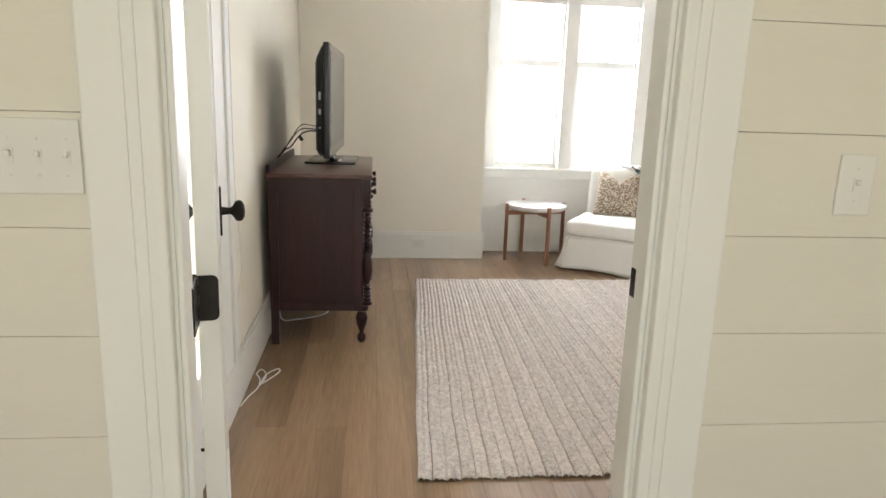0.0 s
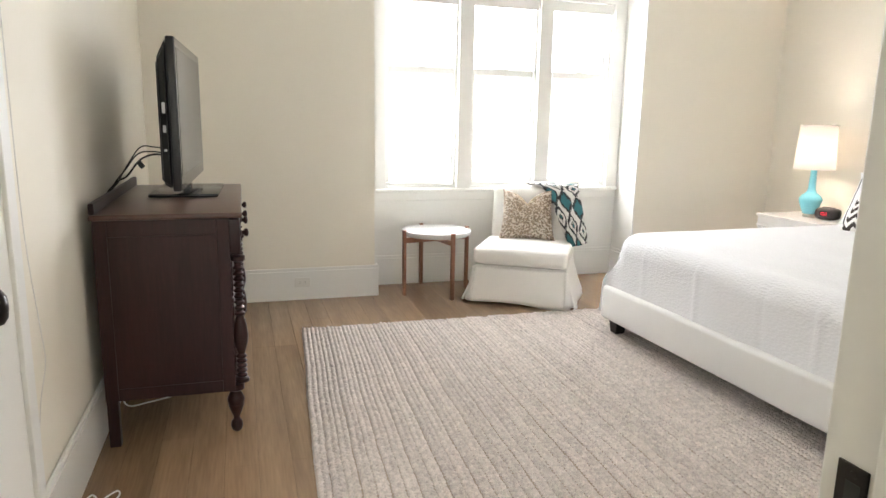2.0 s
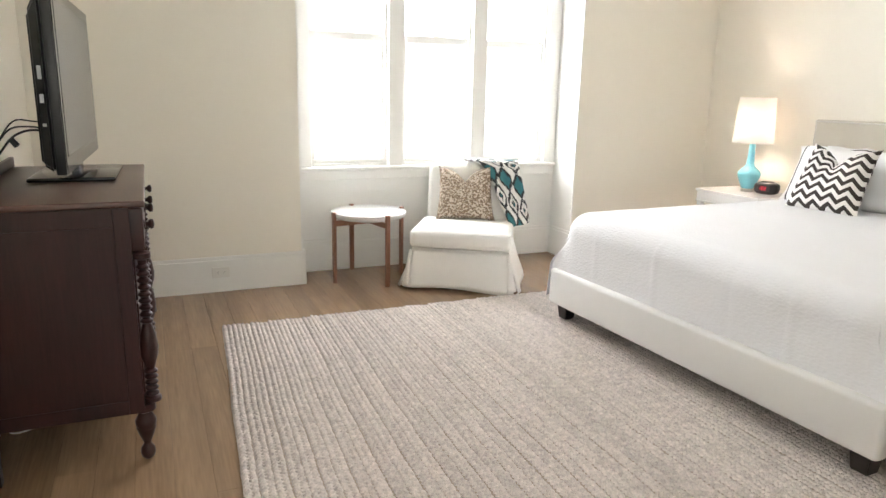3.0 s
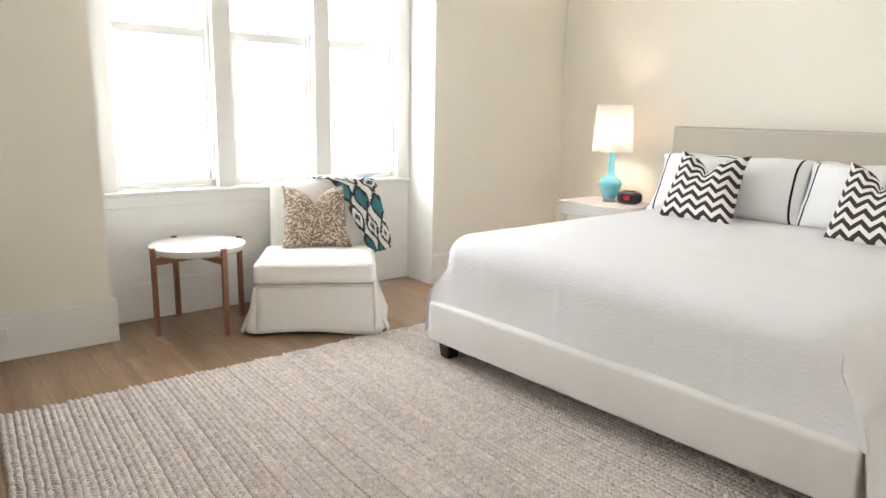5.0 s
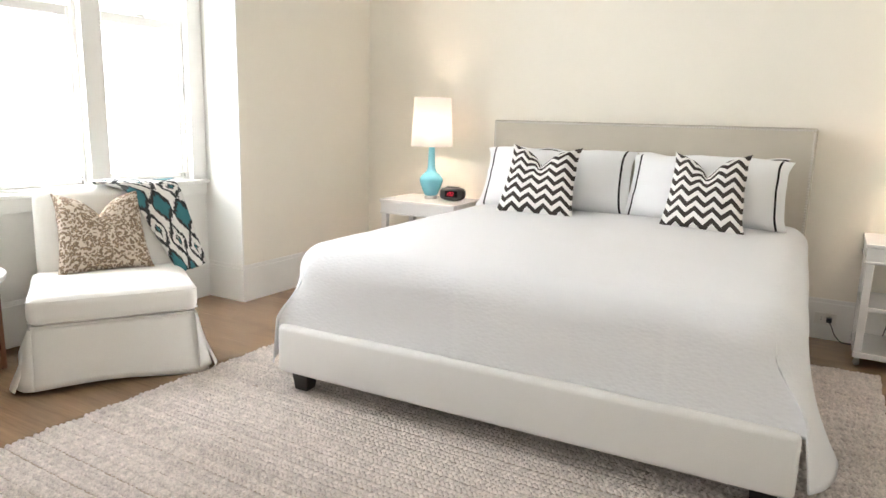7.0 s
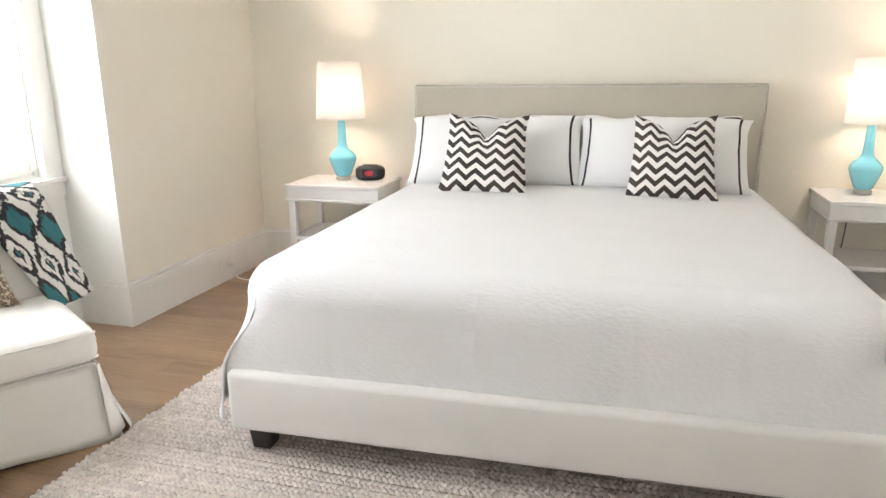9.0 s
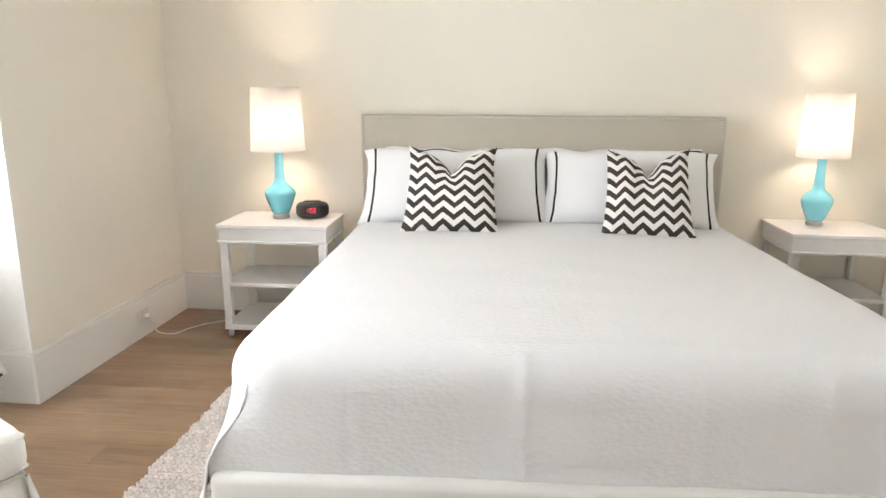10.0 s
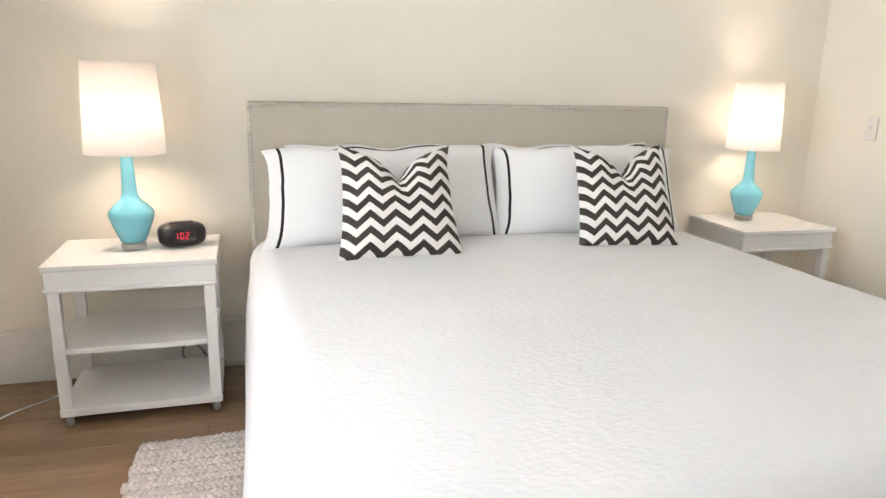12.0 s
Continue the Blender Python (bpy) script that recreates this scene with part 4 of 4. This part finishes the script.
corners = [(-CW, 0.01), (CW, 0.01), (CW, CD), (-CW, CD)]
flaps = [part("skirt_panel", skirt_panel(k, corners[k], corners[(k + 1) % 4]), SLIPCOVER, chair, smooth=True) for k in range(4)]
flaps += [part("corner_pleat", pleat(sx), SLIPCOVER, chair, smooth=True) for sx in (-1, 1)]
for sk in flaps:
    mod = sk.modifiers.new("thickness", "SOLIDIFY")
    mod.thickness = 0.004
part("seat_deck", boxed(-CW + 0.004, CW - 0.004, 0.012, CD - 0.002, 0.20, 0.292, 0.012, 3), SLIPCOVER, chair, smooth=True)
bm = bmesh.new()
z = 0.288
sweep(bm, [(-CW, CD, z), (-CW, 0.3, z), (-CW, 0.03, z), (-CW + 0.03, 0.005, z), (0, 0.002, z), (CW - 0.03, 0.005, z), (CW, 0.03, z), (CW, 0.3, z), (CW, CD, z)], 0.0038, 8)
part("welt", bm, SLIPCOVER, chair, smooth=True)


def seat_pad():
    bm = boxed(-CW - 0.016, CW + 0.012, -0.024, 0.56, 0.294, 0.420, 0.042, 5)
    bmesh.ops.subdivide_edges(bm, edges=[e for e in bm.edges if e.calc_length() > 0.2], cuts=6, use_grid_fill=True)
    for v in bm.verts:
        a, b = v.co.x / CW, (v.co.y - 0.27) / 0.28
        if v.co.z > 0.36:
            v.co.z += 0.018 * max(0, 1 - a * a) * max(0, 1 - b * b) + 0.004 * noise.noise(v.co * 6)
        v.co.x += 0.004 * noise.noise(v.co * 7 + Vector((3, 0, 0)))
    return bm


pad = part("seat_cushion", seat_pad(), SLIPCOVER, chair, "plump box seat cushion", True)
for zz in (0.312, 0.402):
    bm = bmesh.new()
    a, b, c = CW + 0.006, -0.012, 0.55
    sweep(bm, [(-a, c, zz), (-a, 0.2, zz), (-a, 0.04, zz), (-a + 0.03, b, zz), (0, b - 0.002, zz), (a - 0.03, b, zz), (a, 0.04, zz), (a, 0.2, zz), (a, c, zz)], 0.0035, 8)
    part("piping", bm, SLIPCOVER, pad, smooth=True)


def chair_back():
    bm = boxed(-0.325, 0.325, 0, 0.15, 0, 0.56, 0.045, 4)
    bmesh.ops.subdivide_edges(bm, edges=[e for e in bm.edges if e.calc_length() > 0.12], cuts=5, use_grid_fill=True)
    for v in bm.verts:
        v.co.y += 0.16 * v.co.z - 0.012 * (1 - (v.co.x / 0.33) ** 2) * (1 if v.co.y < 0.07 else 0) + 0.004 * noise.noise(v.co * 5)
        v.co.z += -0.02 * (v.co.x / 0.33) ** 2 * (v.co.z > 0.4)
    bmesh.ops.translate(bm, verts=bm.verts, vec=(0, 0.515, 0.27))
    return bm


part("backrest", chair_back(), SLIPCOVER, chair, "padded upright back", True)

leo = part("leopard_cushion", cushion(0.43, 0.42, 0.15, 0.115, 3.3, taper=0.1), LEOPARD, None, "leopard print cushion dented at the top, propped on the chair", True)
leo.data.shade_smooth()
tagged(leo, category="cushion")
leo.matrix_basis = CH @ pose(-0.015, 0.415, 0.422, -22, -2, 4)


def throw_cloth():
    ob = thing("throw_blanket", "teal, black and white ikat throw hung over the chair's back", "blanket", CH)
    line = [(0.44, 0.395), (0.49, 0.49), (0.535, 0.60), (0.560, 0.70), (0.583, 0.80), (0.605, 0.838), (0.66, 0.848), (0.72, 0.845), (0.755, 0.82), (0.758, 0.72), (0.752, 0.60), (0.748, 0.52)]

    def at(v):
        k = v * (len(line) - 1)
        i = min(int(k), len(line) - 2)
        t = k - i
        return [line[i][q] * (1 - t) + line[i + 1][q] * t for q in (0, 1)]

    def f(u, v):
        y, z = at(v)
        left = 0.05 + 0.62 * max(0, 0.45 - v) - 0.10 * max(0, min(1, (v - 0.40) / 0.08))
        x = left + (0.345 + 0.27 * max(0, 0.45 - v) - left) * u
        crease = 0.010 * math.sin(u * 11 + v * 2) * (1 if v < 0.42 else 0.5)
        drop = 0.05 * max(0, 0.25 - v) / 0.25 * (u - 0.3)
        return Vector((x, y - abs(crease) - 0.006, z + drop + (0.006 if 0.4 < v < 0.75 else 0) + 0.004 * math.sin(7 * u))), (u, v * 1.3)

    bm = bmesh.new()
    sheet(bm, f, 30, 60)
    cloth = part("cloth", bm, IKAT, ob, smooth=True)
    cloth.data.shade_smooth()
    mod = cloth.modifiers.new("thickness", "SOLIDIFY")
    mod.thickness, mod.offset = 0.006, 1


throw_cloth()

# ---- side table ----
TB = pose(1.668, 6.425, 0, 0, 0, -39)
table = thing("side_table", "round white tray table on four reddish wooden legs", "table", TB)
prof = [(0.03, 0.462), (0.20, 0.464), (0.250, 0.472), (0.266, 0.488), (0.270, 0.511), (0.266, 0.514), (0.260, 0.506), (0.250, 0.500), (0.02, 0.499)]
table.scale = (1, 1, 0.978)
part("tray_top", lathe(bmesh.new(), prof, 64), WHITE_TOP, table, "white enamel tray top with a low rim", True)
for k in range(4):
    bm = boxed(0.262, 0.286, -0.015, 0.015, 0, 0.522, 0.003)
    lg = part("leg", bm, COPPER_WOOD, table)
    lg.matrix_basis = pose(0, 0, 0, 0, 0, 90 * k + 50 - 90)
for k in range(2):
    br = part("cross_brace", boxed(-0.265, 0.265, -0.009, 0.009, 0.424, 0.461, 0.002) if k else boxed(-0.265, 0.265, -0.009, 0.009, 0.420, 0.4605, 0.002), COPPER_WOOD, table)
    br.matrix_basis = pose(0, 0, 0, 0, 0, 90 * k + 50)


# ---- dresser ----
DR = pose(-0.338, 4.262, 0)
dresser = thing("dresser", "antique dark mahogany chest of drawers with turned columns", "dresser", DR)
DD, DW, DT = 0.545, 1.185, 0.968
part("top", boxed(-0.006, DD + 0.012, 0, DW, DT - 0.022, DT, 0.006, 3), MAHOGANY_TOP, dresser, "dark wooden top, paler than the sides", True)
bm = boxed(-0.006, 0.014, 0.01, DW - 0.01, DT, DT + 0.045, 0.004)
part("back_rail", bm, MAHOGANY, dresser)
for y0, y1 in ((0.02, 0.05), (DW - 0.05, DW - 0.02)):
    sd = part("side_panel", boxed(0.02, DD - 0.07, y0 + 0.006, y1 - 0.006, 0.20, DT - 0.022), MAHOGANY, dresser)
    bm = boxed(0, 0.05, y0, y1, 0.20, DT - 0.022, 0.002)
    box(bm, DD - 0.09, DD - 0.04, y0, y1, 0.20, DT - 0.022, 0.002), box(bm, 0.05, DD - 0.09, y0, y1, 0.20, 0.25, 0.002), box(bm, 0.05, DD - 0.09, y0, y1, DT - 0.09, DT - 0.022, 0.002)
    part("side_frame", bm, MAHOGANY, sd)
part("back_panel", boxed(0.0, 0.012, 0.05, DW - 0.05, 0.22, DT - 0.022), MAHOGANY, dresser)
part("bottom_board", boxed(0.012, DD - 0.05, 0.05, DW - 0.05, 0.20, 0.222), MAHOGANY, dresser)
part("front_frame", boxed(DD - 0.075, DD - 0.045, 0.05, DW - 0.05, 0.20, DT - 0.022), MAHOGANY, dresser)


def knob_profile():
    return [(0.017, 0), (0.017, 0.003), (0.008, 0.006), (0.008, 0.012), (0.015, 0.018), (0.0185, 0.025), (0.015, 0.032), (0.005, 0.035)]


part("apron", boxed(DD - 0.045, DD - 0.035, 0.07, DW - 0.07, 0.175, 0.225, 0.003), MAHOGANY, dresser)
rows_d = ((0.235, 0.405), (0.415, 0.585), (0.595, 0.765), (0.79, 0.94))
for i, (a, b) in enumerate(rows_d):
    front = DD - 0.035 if i < 3 else DD + 0.002
    for y0, y1 in (((0.10, DW / 2 - 0.045), (DW / 2 + 0.045, DW - 0.10)) if i < 3 else ((0.03, DW / 2 - 0.004), (DW / 2 + 0.004, DW - 0.03))):
        dr = part("drawer", boxed(DD - 0.06, front, y0, y1, a, b, 0.006, 3), MAHOGANY, dresser, smooth=True)
        for y in ((y0 + 0.13 * (y1 - y0) + 0.03, y1 - 0.13 * (y1 - y0) - 0.03)):
            part("knob", lathe(bmesh.new(), knob_profile(), 18, pose(front, y, (a + b) / 2, 0, 90, 0)), MAHOGANY, dr, smooth=True)


def column(z0, z1):
    """A beaded spindle with a long vase in its middle."""
    h = z1 - z0
    shape = [(0.012, 0), (0.027, 0.008), (0.027, 0.03)]
    z = 0.04
    for k in range(5):
        shape += [(0.013, z), (0.021, z + 0.014), (0.021, z + 0.022), (0.013, z + 0.036)]
        z += 0.038
    shape += [(0.016, 0.25), (0.027, 0.32), (0.029, 0.38), (0.024, 0.46), (0.015, 0.52)]
    z = 0.53
    for k in range(9):
        shape += [(0.013, z), (0.020, z + 0.014), (0.020, z + 0.022), (0.013, z + 0.036)]
        z += 0.044
    shape += [(0.014, 0.945), (0.027, 0.96), (0.027, 0.99), (0.012, 1.0)]
    return [(r * 1.1, z0 + h * q) for r, q in shape]


for y in (0.058, DW / 2, DW - 0.058):
    part("column", lathe(bmesh.new(), column(0.225, 0.785), 20, pose(DD - 0.012, y, 0)), MAHOGANY, dresser, "turned beaded column", True)
for y in (0.062, DW - 0.062):
    prof = [(0.012, 0), (0.022, 0.010), (0.026, 0.028), (0.023, 0.045), (0.014, 0.058), (0.013, 0.066), (0.018, 0.078), (0.028, 0.105), (0.034, 0.125), (0.032, 0.128), (0.036, 0.142), (0.036, 0.155), (0.032, 0.162), (0.024, 0.180), (0.020, 0.186), (0.030, 0.192), (0.038, 0.196), (0.038, 0.222)]
    part("front_foot", lathe(bmesh.new(), prof, 24, pose(DD - 0.042, y, 0)), MAHOGANY, dresser, "turned bulb foot", True)
    part("back_leg", boxed(0.002, 0.045, y - 0.04, y + 0.002, 0, 0.22, 0.003), MAHOGANY, dresser)

# ---- television ----
TV = pose(-0.008, 5.085, DT, 0, 0, 90 - 1.8)
tv = thing("television", "black flat-screen television on a glossy stand on the dresser", "television", TV)
TW, TH, TZ0 = 1.10, 0.645, 0.058
bm = boxed(-TW / 2, TW / 2, 0.0, 0.034, TZ0, TZ0 + TH, 0.006, 2)
part("front_frame", bm, BLACK, tv, smooth=True)
bm = bmesh.new()
vs = bmesh.ops.create_cube(bm, size=1)["verts"]
for v in vs:
    k = 0.80 if v.co.y > 0 else 0.985
    v.co = Vector((v.co.x * TW * (0.93 if v.co.y > 0 else 0.99), 0.034 if v.co.y < 0 else 0.082, TZ0 + TH / 2 - (0.03 if v.co.y > 0 else 0) + v.co.z * TH * k))
bmesh.ops.bevel(bm, geom=bm.edges[:], offset=0.012, segments=3, affect="EDGES")
back = part("back_shell", bm, BLACK, tv, smooth=True)
part("bezel", boxed(-TW / 2 + 0.004, TW / 2 - 0.004, -0.003, 0.002, TZ0 + 0.004, TZ0 + TH - 0.004, 0.001), CASE, tv, "glossy black bezel")
part("screen", boxed(-TW / 2 + 0.042, TW / 2 - 0.042, -0.0046, -0.0032, TZ0 + 0.062, TZ0 + TH - 0.042), SCREEN, tv, "dark blank screen")
part("neck", boxed(-0.06, 0.06, 0.015, 0.05, 0.015, TZ0 + 0.05, 0.006), CASE, tv)
bm = boxed(-0.27, 0.24, -0.130, 0.180, 0.0, 0.016, 0.007, 3)
part("stand_foot", bm, CASE, tv, "glossy black plinth", True)
for z0, z1 in ((0.33, 0.375), (0.25, 0.28), (0.17, 0.18)):
    part("side_label", boxed(TW / 2 - 0.0065, TW / 2 - 0.004, 0.050, 0.062, TZ0 + z0, TZ0 + z1), SILVER, tv, "small pale side label")
    part("side_label", boxed(-TW / 2 + 0.012, -TW / 2 + 0.0165, 0.050, 0.062, TZ0 + z0, TZ0 + z1), SILVER, tv, "small pale side label")
for k, (zz, r, sag) in enumerate(((0.22, 0.0032, 0.0), (0.205, 0.0042, 0.03), (0.235, 0.0028, -0.02))):
    c = thing("tv_cable", "black cable looping from the television down behind the dresser", "cable", group="television cables")
    y = 4.70 + 0.05 * k
    bm = sweep(bmesh.new(), [(-0.085, y + 0.01, DT + zz - 0.01), (-0.15, y, DT + zz), (-0.21, y - 0.01, DT + zz - 0.01 - sag * 0.5), (-0.265, y - 0.02, DT + 0.14 - sag), (-0.310, y - 0.03, DT + 0.08), (-0.352, y - 0.03, DT - 0.02), (-0.357, y - 0.02, 0.5)], r, 8)
    part("lead", bm, BLACK, c, smooth=True)
    if k == 1:
        part("ferrite", lathe(bmesh.new(), [(0.004, 0), (0.011, 0.002), (0.011, 0.034), (0.004, 0.036)], 14, look((-0.218, y - 0.011, DT + 0.175), (-0.30, y - 0.02, DT + 0.29))), BLACK, c, smooth=True)

stop = thing("door_stop", "dark bronze door stop on the panel under the side window", "door stop", pose(X0 + 0.016, 2.78, 0.19, 0, 90, 0))
part("base", lathe(bmesh.new(), [(0.013, 0), (0.013, 0.004), (0.006, 0.010), (0.005, 0.055), (0.008, 0.058)], 16), BRONZE, stop, smooth=True)
part("tip", lathe(bmesh.new(), [(0.009, 0.058), (0.0095, 0.070), (0.005, 0.074)], 16), BLACK, stop, "black rubber tip", True)

# ---- loose cords ----
def cord(name, label, points, r=0.0026, mat=None):
    c = thing(name, label, "cable")
    part("lead", sweep(bmesh.new(), points, r, 7), mat or CORD, c, smooth=True)
    return c


cord("loose_cord", "thin white cord lying in a loose knot on the floorboards",
     [(-0.362, 3.50, 0.003), (-0.345, 3.60, 0.003), (-0.318, 3.70, 0.003), (-0.325, 3.80, 0.005), (-0.35, 3.86, 0.006), (-0.33, 3.90, 0.012), (-0.30, 3.84, 0.006), (-0.305, 3.74, 0.009), (-0.275, 3.80, 0.006), (-0.24, 3.88, 0.008), (-0.255, 3.91, 0.010), (-0.30, 3.83, 0.012), (-0.31, 3.72, 0.008)], 0.0032)
cord("blind_cord", "thin white blind cord hanging beside the side window",
     [(X0 + 0.022, 3.545, 2.30), (X0 + 0.020, 3.55, 1.6), (X0 + 0.020, 3.555, 1.05), (X0 + 0.024, 3.60, 0.75), (X0 + 0.022, 3.63, 0.62), (X0 + 0.020, 3.56, 0.53), (X0 + 0.018, 3.52, 0.44)], 0.0015)
cord("white_cable", "white lamp cord running from the baseboard outlet to the nightstand",
     [(4.27, YF - 0.025, 0.118), (4.27, YF - 0.06, 0.10), (4.26, YF - 0.09, 0.03), (4.30, YF - 0.16, 0.004), (4.38, YF - 0.20, 0.004), (4.47, YF - 0.26, 0.004), (4.56, YF - 0.36, 0.004), (4.66, YF - 0.45, 0.004), (4.73, YF - 0.62, 0.004), (4.70, YF - 0.75, 0.004)], 0.003)
plug = thing("lamp_plug", "small white plug in the baseboard outlet", "plug", pose(4.27, YF - 0.024, 0.118))
part("plug_body", boxed(-0.012, 0.012, -0.028, 0.0, -0.010, 0.010, 0.004), PLASTIC, plug)
dark_plug = thing("lamp_plug", "small black plug in the outlet beside the far nightstand", "plug", pose(X1 - 0.025, 3.10, 0.125, 0, 0, -90))
part("plug_body", boxed(-0.014, 0.014, -0.034, 0.0, -0.013, 0.013, 0.004), BLACK, dark_plug)
cord("lamp_lead", "dark lamp lead running from the outlet to the nightstand",
     [(X1 - 0.058, 3.10, 0.122), (X1 - 0.085, 3.085, 0.10), (X1 - 0.075, 3.06, 0.045), (X1 - 0.05, 3.02, 0.006), (X1 - 0.04, 2.96, 0.005), (X1 - 0.035, 2.85, 0.02), (X1 - 0.025, 2.80, 0.30), (X1 - 0.012, 2.78, 0.60)], 0.003, BLACK)
cord("floor_cable", "pale cable lying on the floorboards under the dresser",
     [(-0.33, 5.30, 0.20), (-0.31, 5.22, 0.05), (-0.26, 5.10, 0.005), (-0.16, 4.98, 0.004), (-0.06, 4.92, 0.004), (-0.10, 4.80, 0.004), (-0.24, 4.72, 0.004), (-0.33, 4.66, 0.03), (-0.34, 4.62, 0.20)], 0.0032)
cord("phone_cord", "dark cord hanging behind the nightstand shelves",
     [(4.70, 5.41, 0.615), (4.69, 5.425, 0.585), (4.70, 5.442, 0.545), (4.715, 5.445, 0.50), (4.73, 5.44, 0.47)], 0.003, BLACK)

adaptor = thing("power_adaptor", "small black power adaptor on the floor behind the nightstand", "power adaptor", pose(4.73, 5.47, 0, 0, 0, 12))
part("adaptor_body", boxed(-0.02, 0.02, -0.03, 0.03, 0.002, 0.034, 0.005), BLACK, adaptor)
cord("adaptor_lead", "black lead curling from a power adaptor on the floor",
     [(4.72, 5.50, 0.018), (4.715, 5.54, 0.05), (4.735, 5.565, 0.10), (4.75, 5.53, 0.17), (4.755, 5.50, 0.12), (4.745, 5.44, 0.03), (4.73, 5.40, 0.005)], 0.003, BLACK)

# ---- shrubs beyond the porch ----
LEAF = material("shrub_leaf", (0.09, 0.13, 0.045), 0.55, vary=0.45, grain=9, patch=3, bump=0.0, coord="World")
STEM = material("shrub_stem", (0.12, 0.085, 0.055), 0.9, vary=0.3, grain=40, bump=0.2)


def shrub(x, y, z, r, h, seed):
    rs = random.Random(seed)
    ob = thing("shrub", "leafy green garden shrub in bright daylight beyond the porch", "shrub", pose(x, y, z), "garden shrubs")
    stems, leaves = bmesh.new(), bmesh.new()
    for k in range(11):
        ang, lean = rs.uniform(0, 6.283), rs.uniform(0.2, 1.0)
        tip = Vector((math.cos(ang) * r * lean, math.sin(ang) * r * lean, h * rs.uniform(0.6, 1.0) * (1.15 - 0.4 * lean)))
        mid = tip * 0.5 + Vector((rs.uniform(-0.06, 0.06), rs.uniform(-0.06, 0.06), h * 0.1))
        sweep(stems, [(0, 0, 0), mid, tip], 0.008, 5)
        for q in range(60):
            f = rs.uniform(0.35, 1.05)
            c = (mid * (2 - 2 * f) + tip * (2 * f - 1)) if f > 0.5 else mid * (2 * f)
            c = c + Vector((rs.gauss(0, 0.07), rs.gauss(0, 0.07), rs.gauss(0, 0.06)))
            a = Vector((rs.gauss(0, 1), rs.gauss(0, 1), rs.gauss(0.2, 0.7))).normalized()
            b = a.orthogonal().normalized()
            n, w = rs.uniform(0.04, 0.075), rs.uniform(0.012, 0.02)
            quad = [leaves.verts.new(p) for p in (c, c + a * n * 0.5 + b * w, c + a * n, c + a * n * 0.5 - b * w)]
            leaves.faces.new(quad)
    part("stems", stems, STEM, ob)
    tagged(part("leaves", leaves, LEAF, ob), kind="stuff")


for k, (x, y, r, h) in enumerate(((-3.55, 8.6, 0.42, 0.75), (-3.45, 9.6, 0.48, 0.95), (-3.6, 10.6, 0.5, 1.25), (-3.5, 11.7, 0.5, 1.05), (-3.6, 7.5, 0.4, 0.7))):
    shrub(x, y, -0.12, r, h, 40 + k)

# ---- floorboards ----
floor = thing("floor", "mid-brown oak plank floor with a soft sheen", "floor", kind="structure")
PLANKS = {}


def plank(length):
    key = round(length, 1)
    if key not in PLANKS:
        bm = boxed(0, 0.1286, 0, key - 0.0006, -0.016, 0, 0.0005, 1)
        me = bpy.data.meshes.new("plank")
        bm.to_mesh(me)
        bm.free()
        me.materials.append(OAK)
        PLANKS[key] = me
    return PLANKS[key]


rnd = random.Random(4)
x = -1.30
while x < X1 - 0.01:
    low = -1.2 if x < 2.1 else YN - 0.15
    top = YB if x > X0 - 0.2 else 1.8
    y = low
    n = round(rnd.uniform(0.4, 2.2), 1)
    while y < top:
        n = min(n, max(0.1, math.floor((top - y) * 10 + 0.999) / 10))
        ob = new("plank", plank(n))
        ob.parent = floor
        ob.location = (x, y, rnd.uniform(-0.0003, 0))
        y += n
        n = round(rnd.uniform(1.1, 2.4), 1)
    x += 0.129
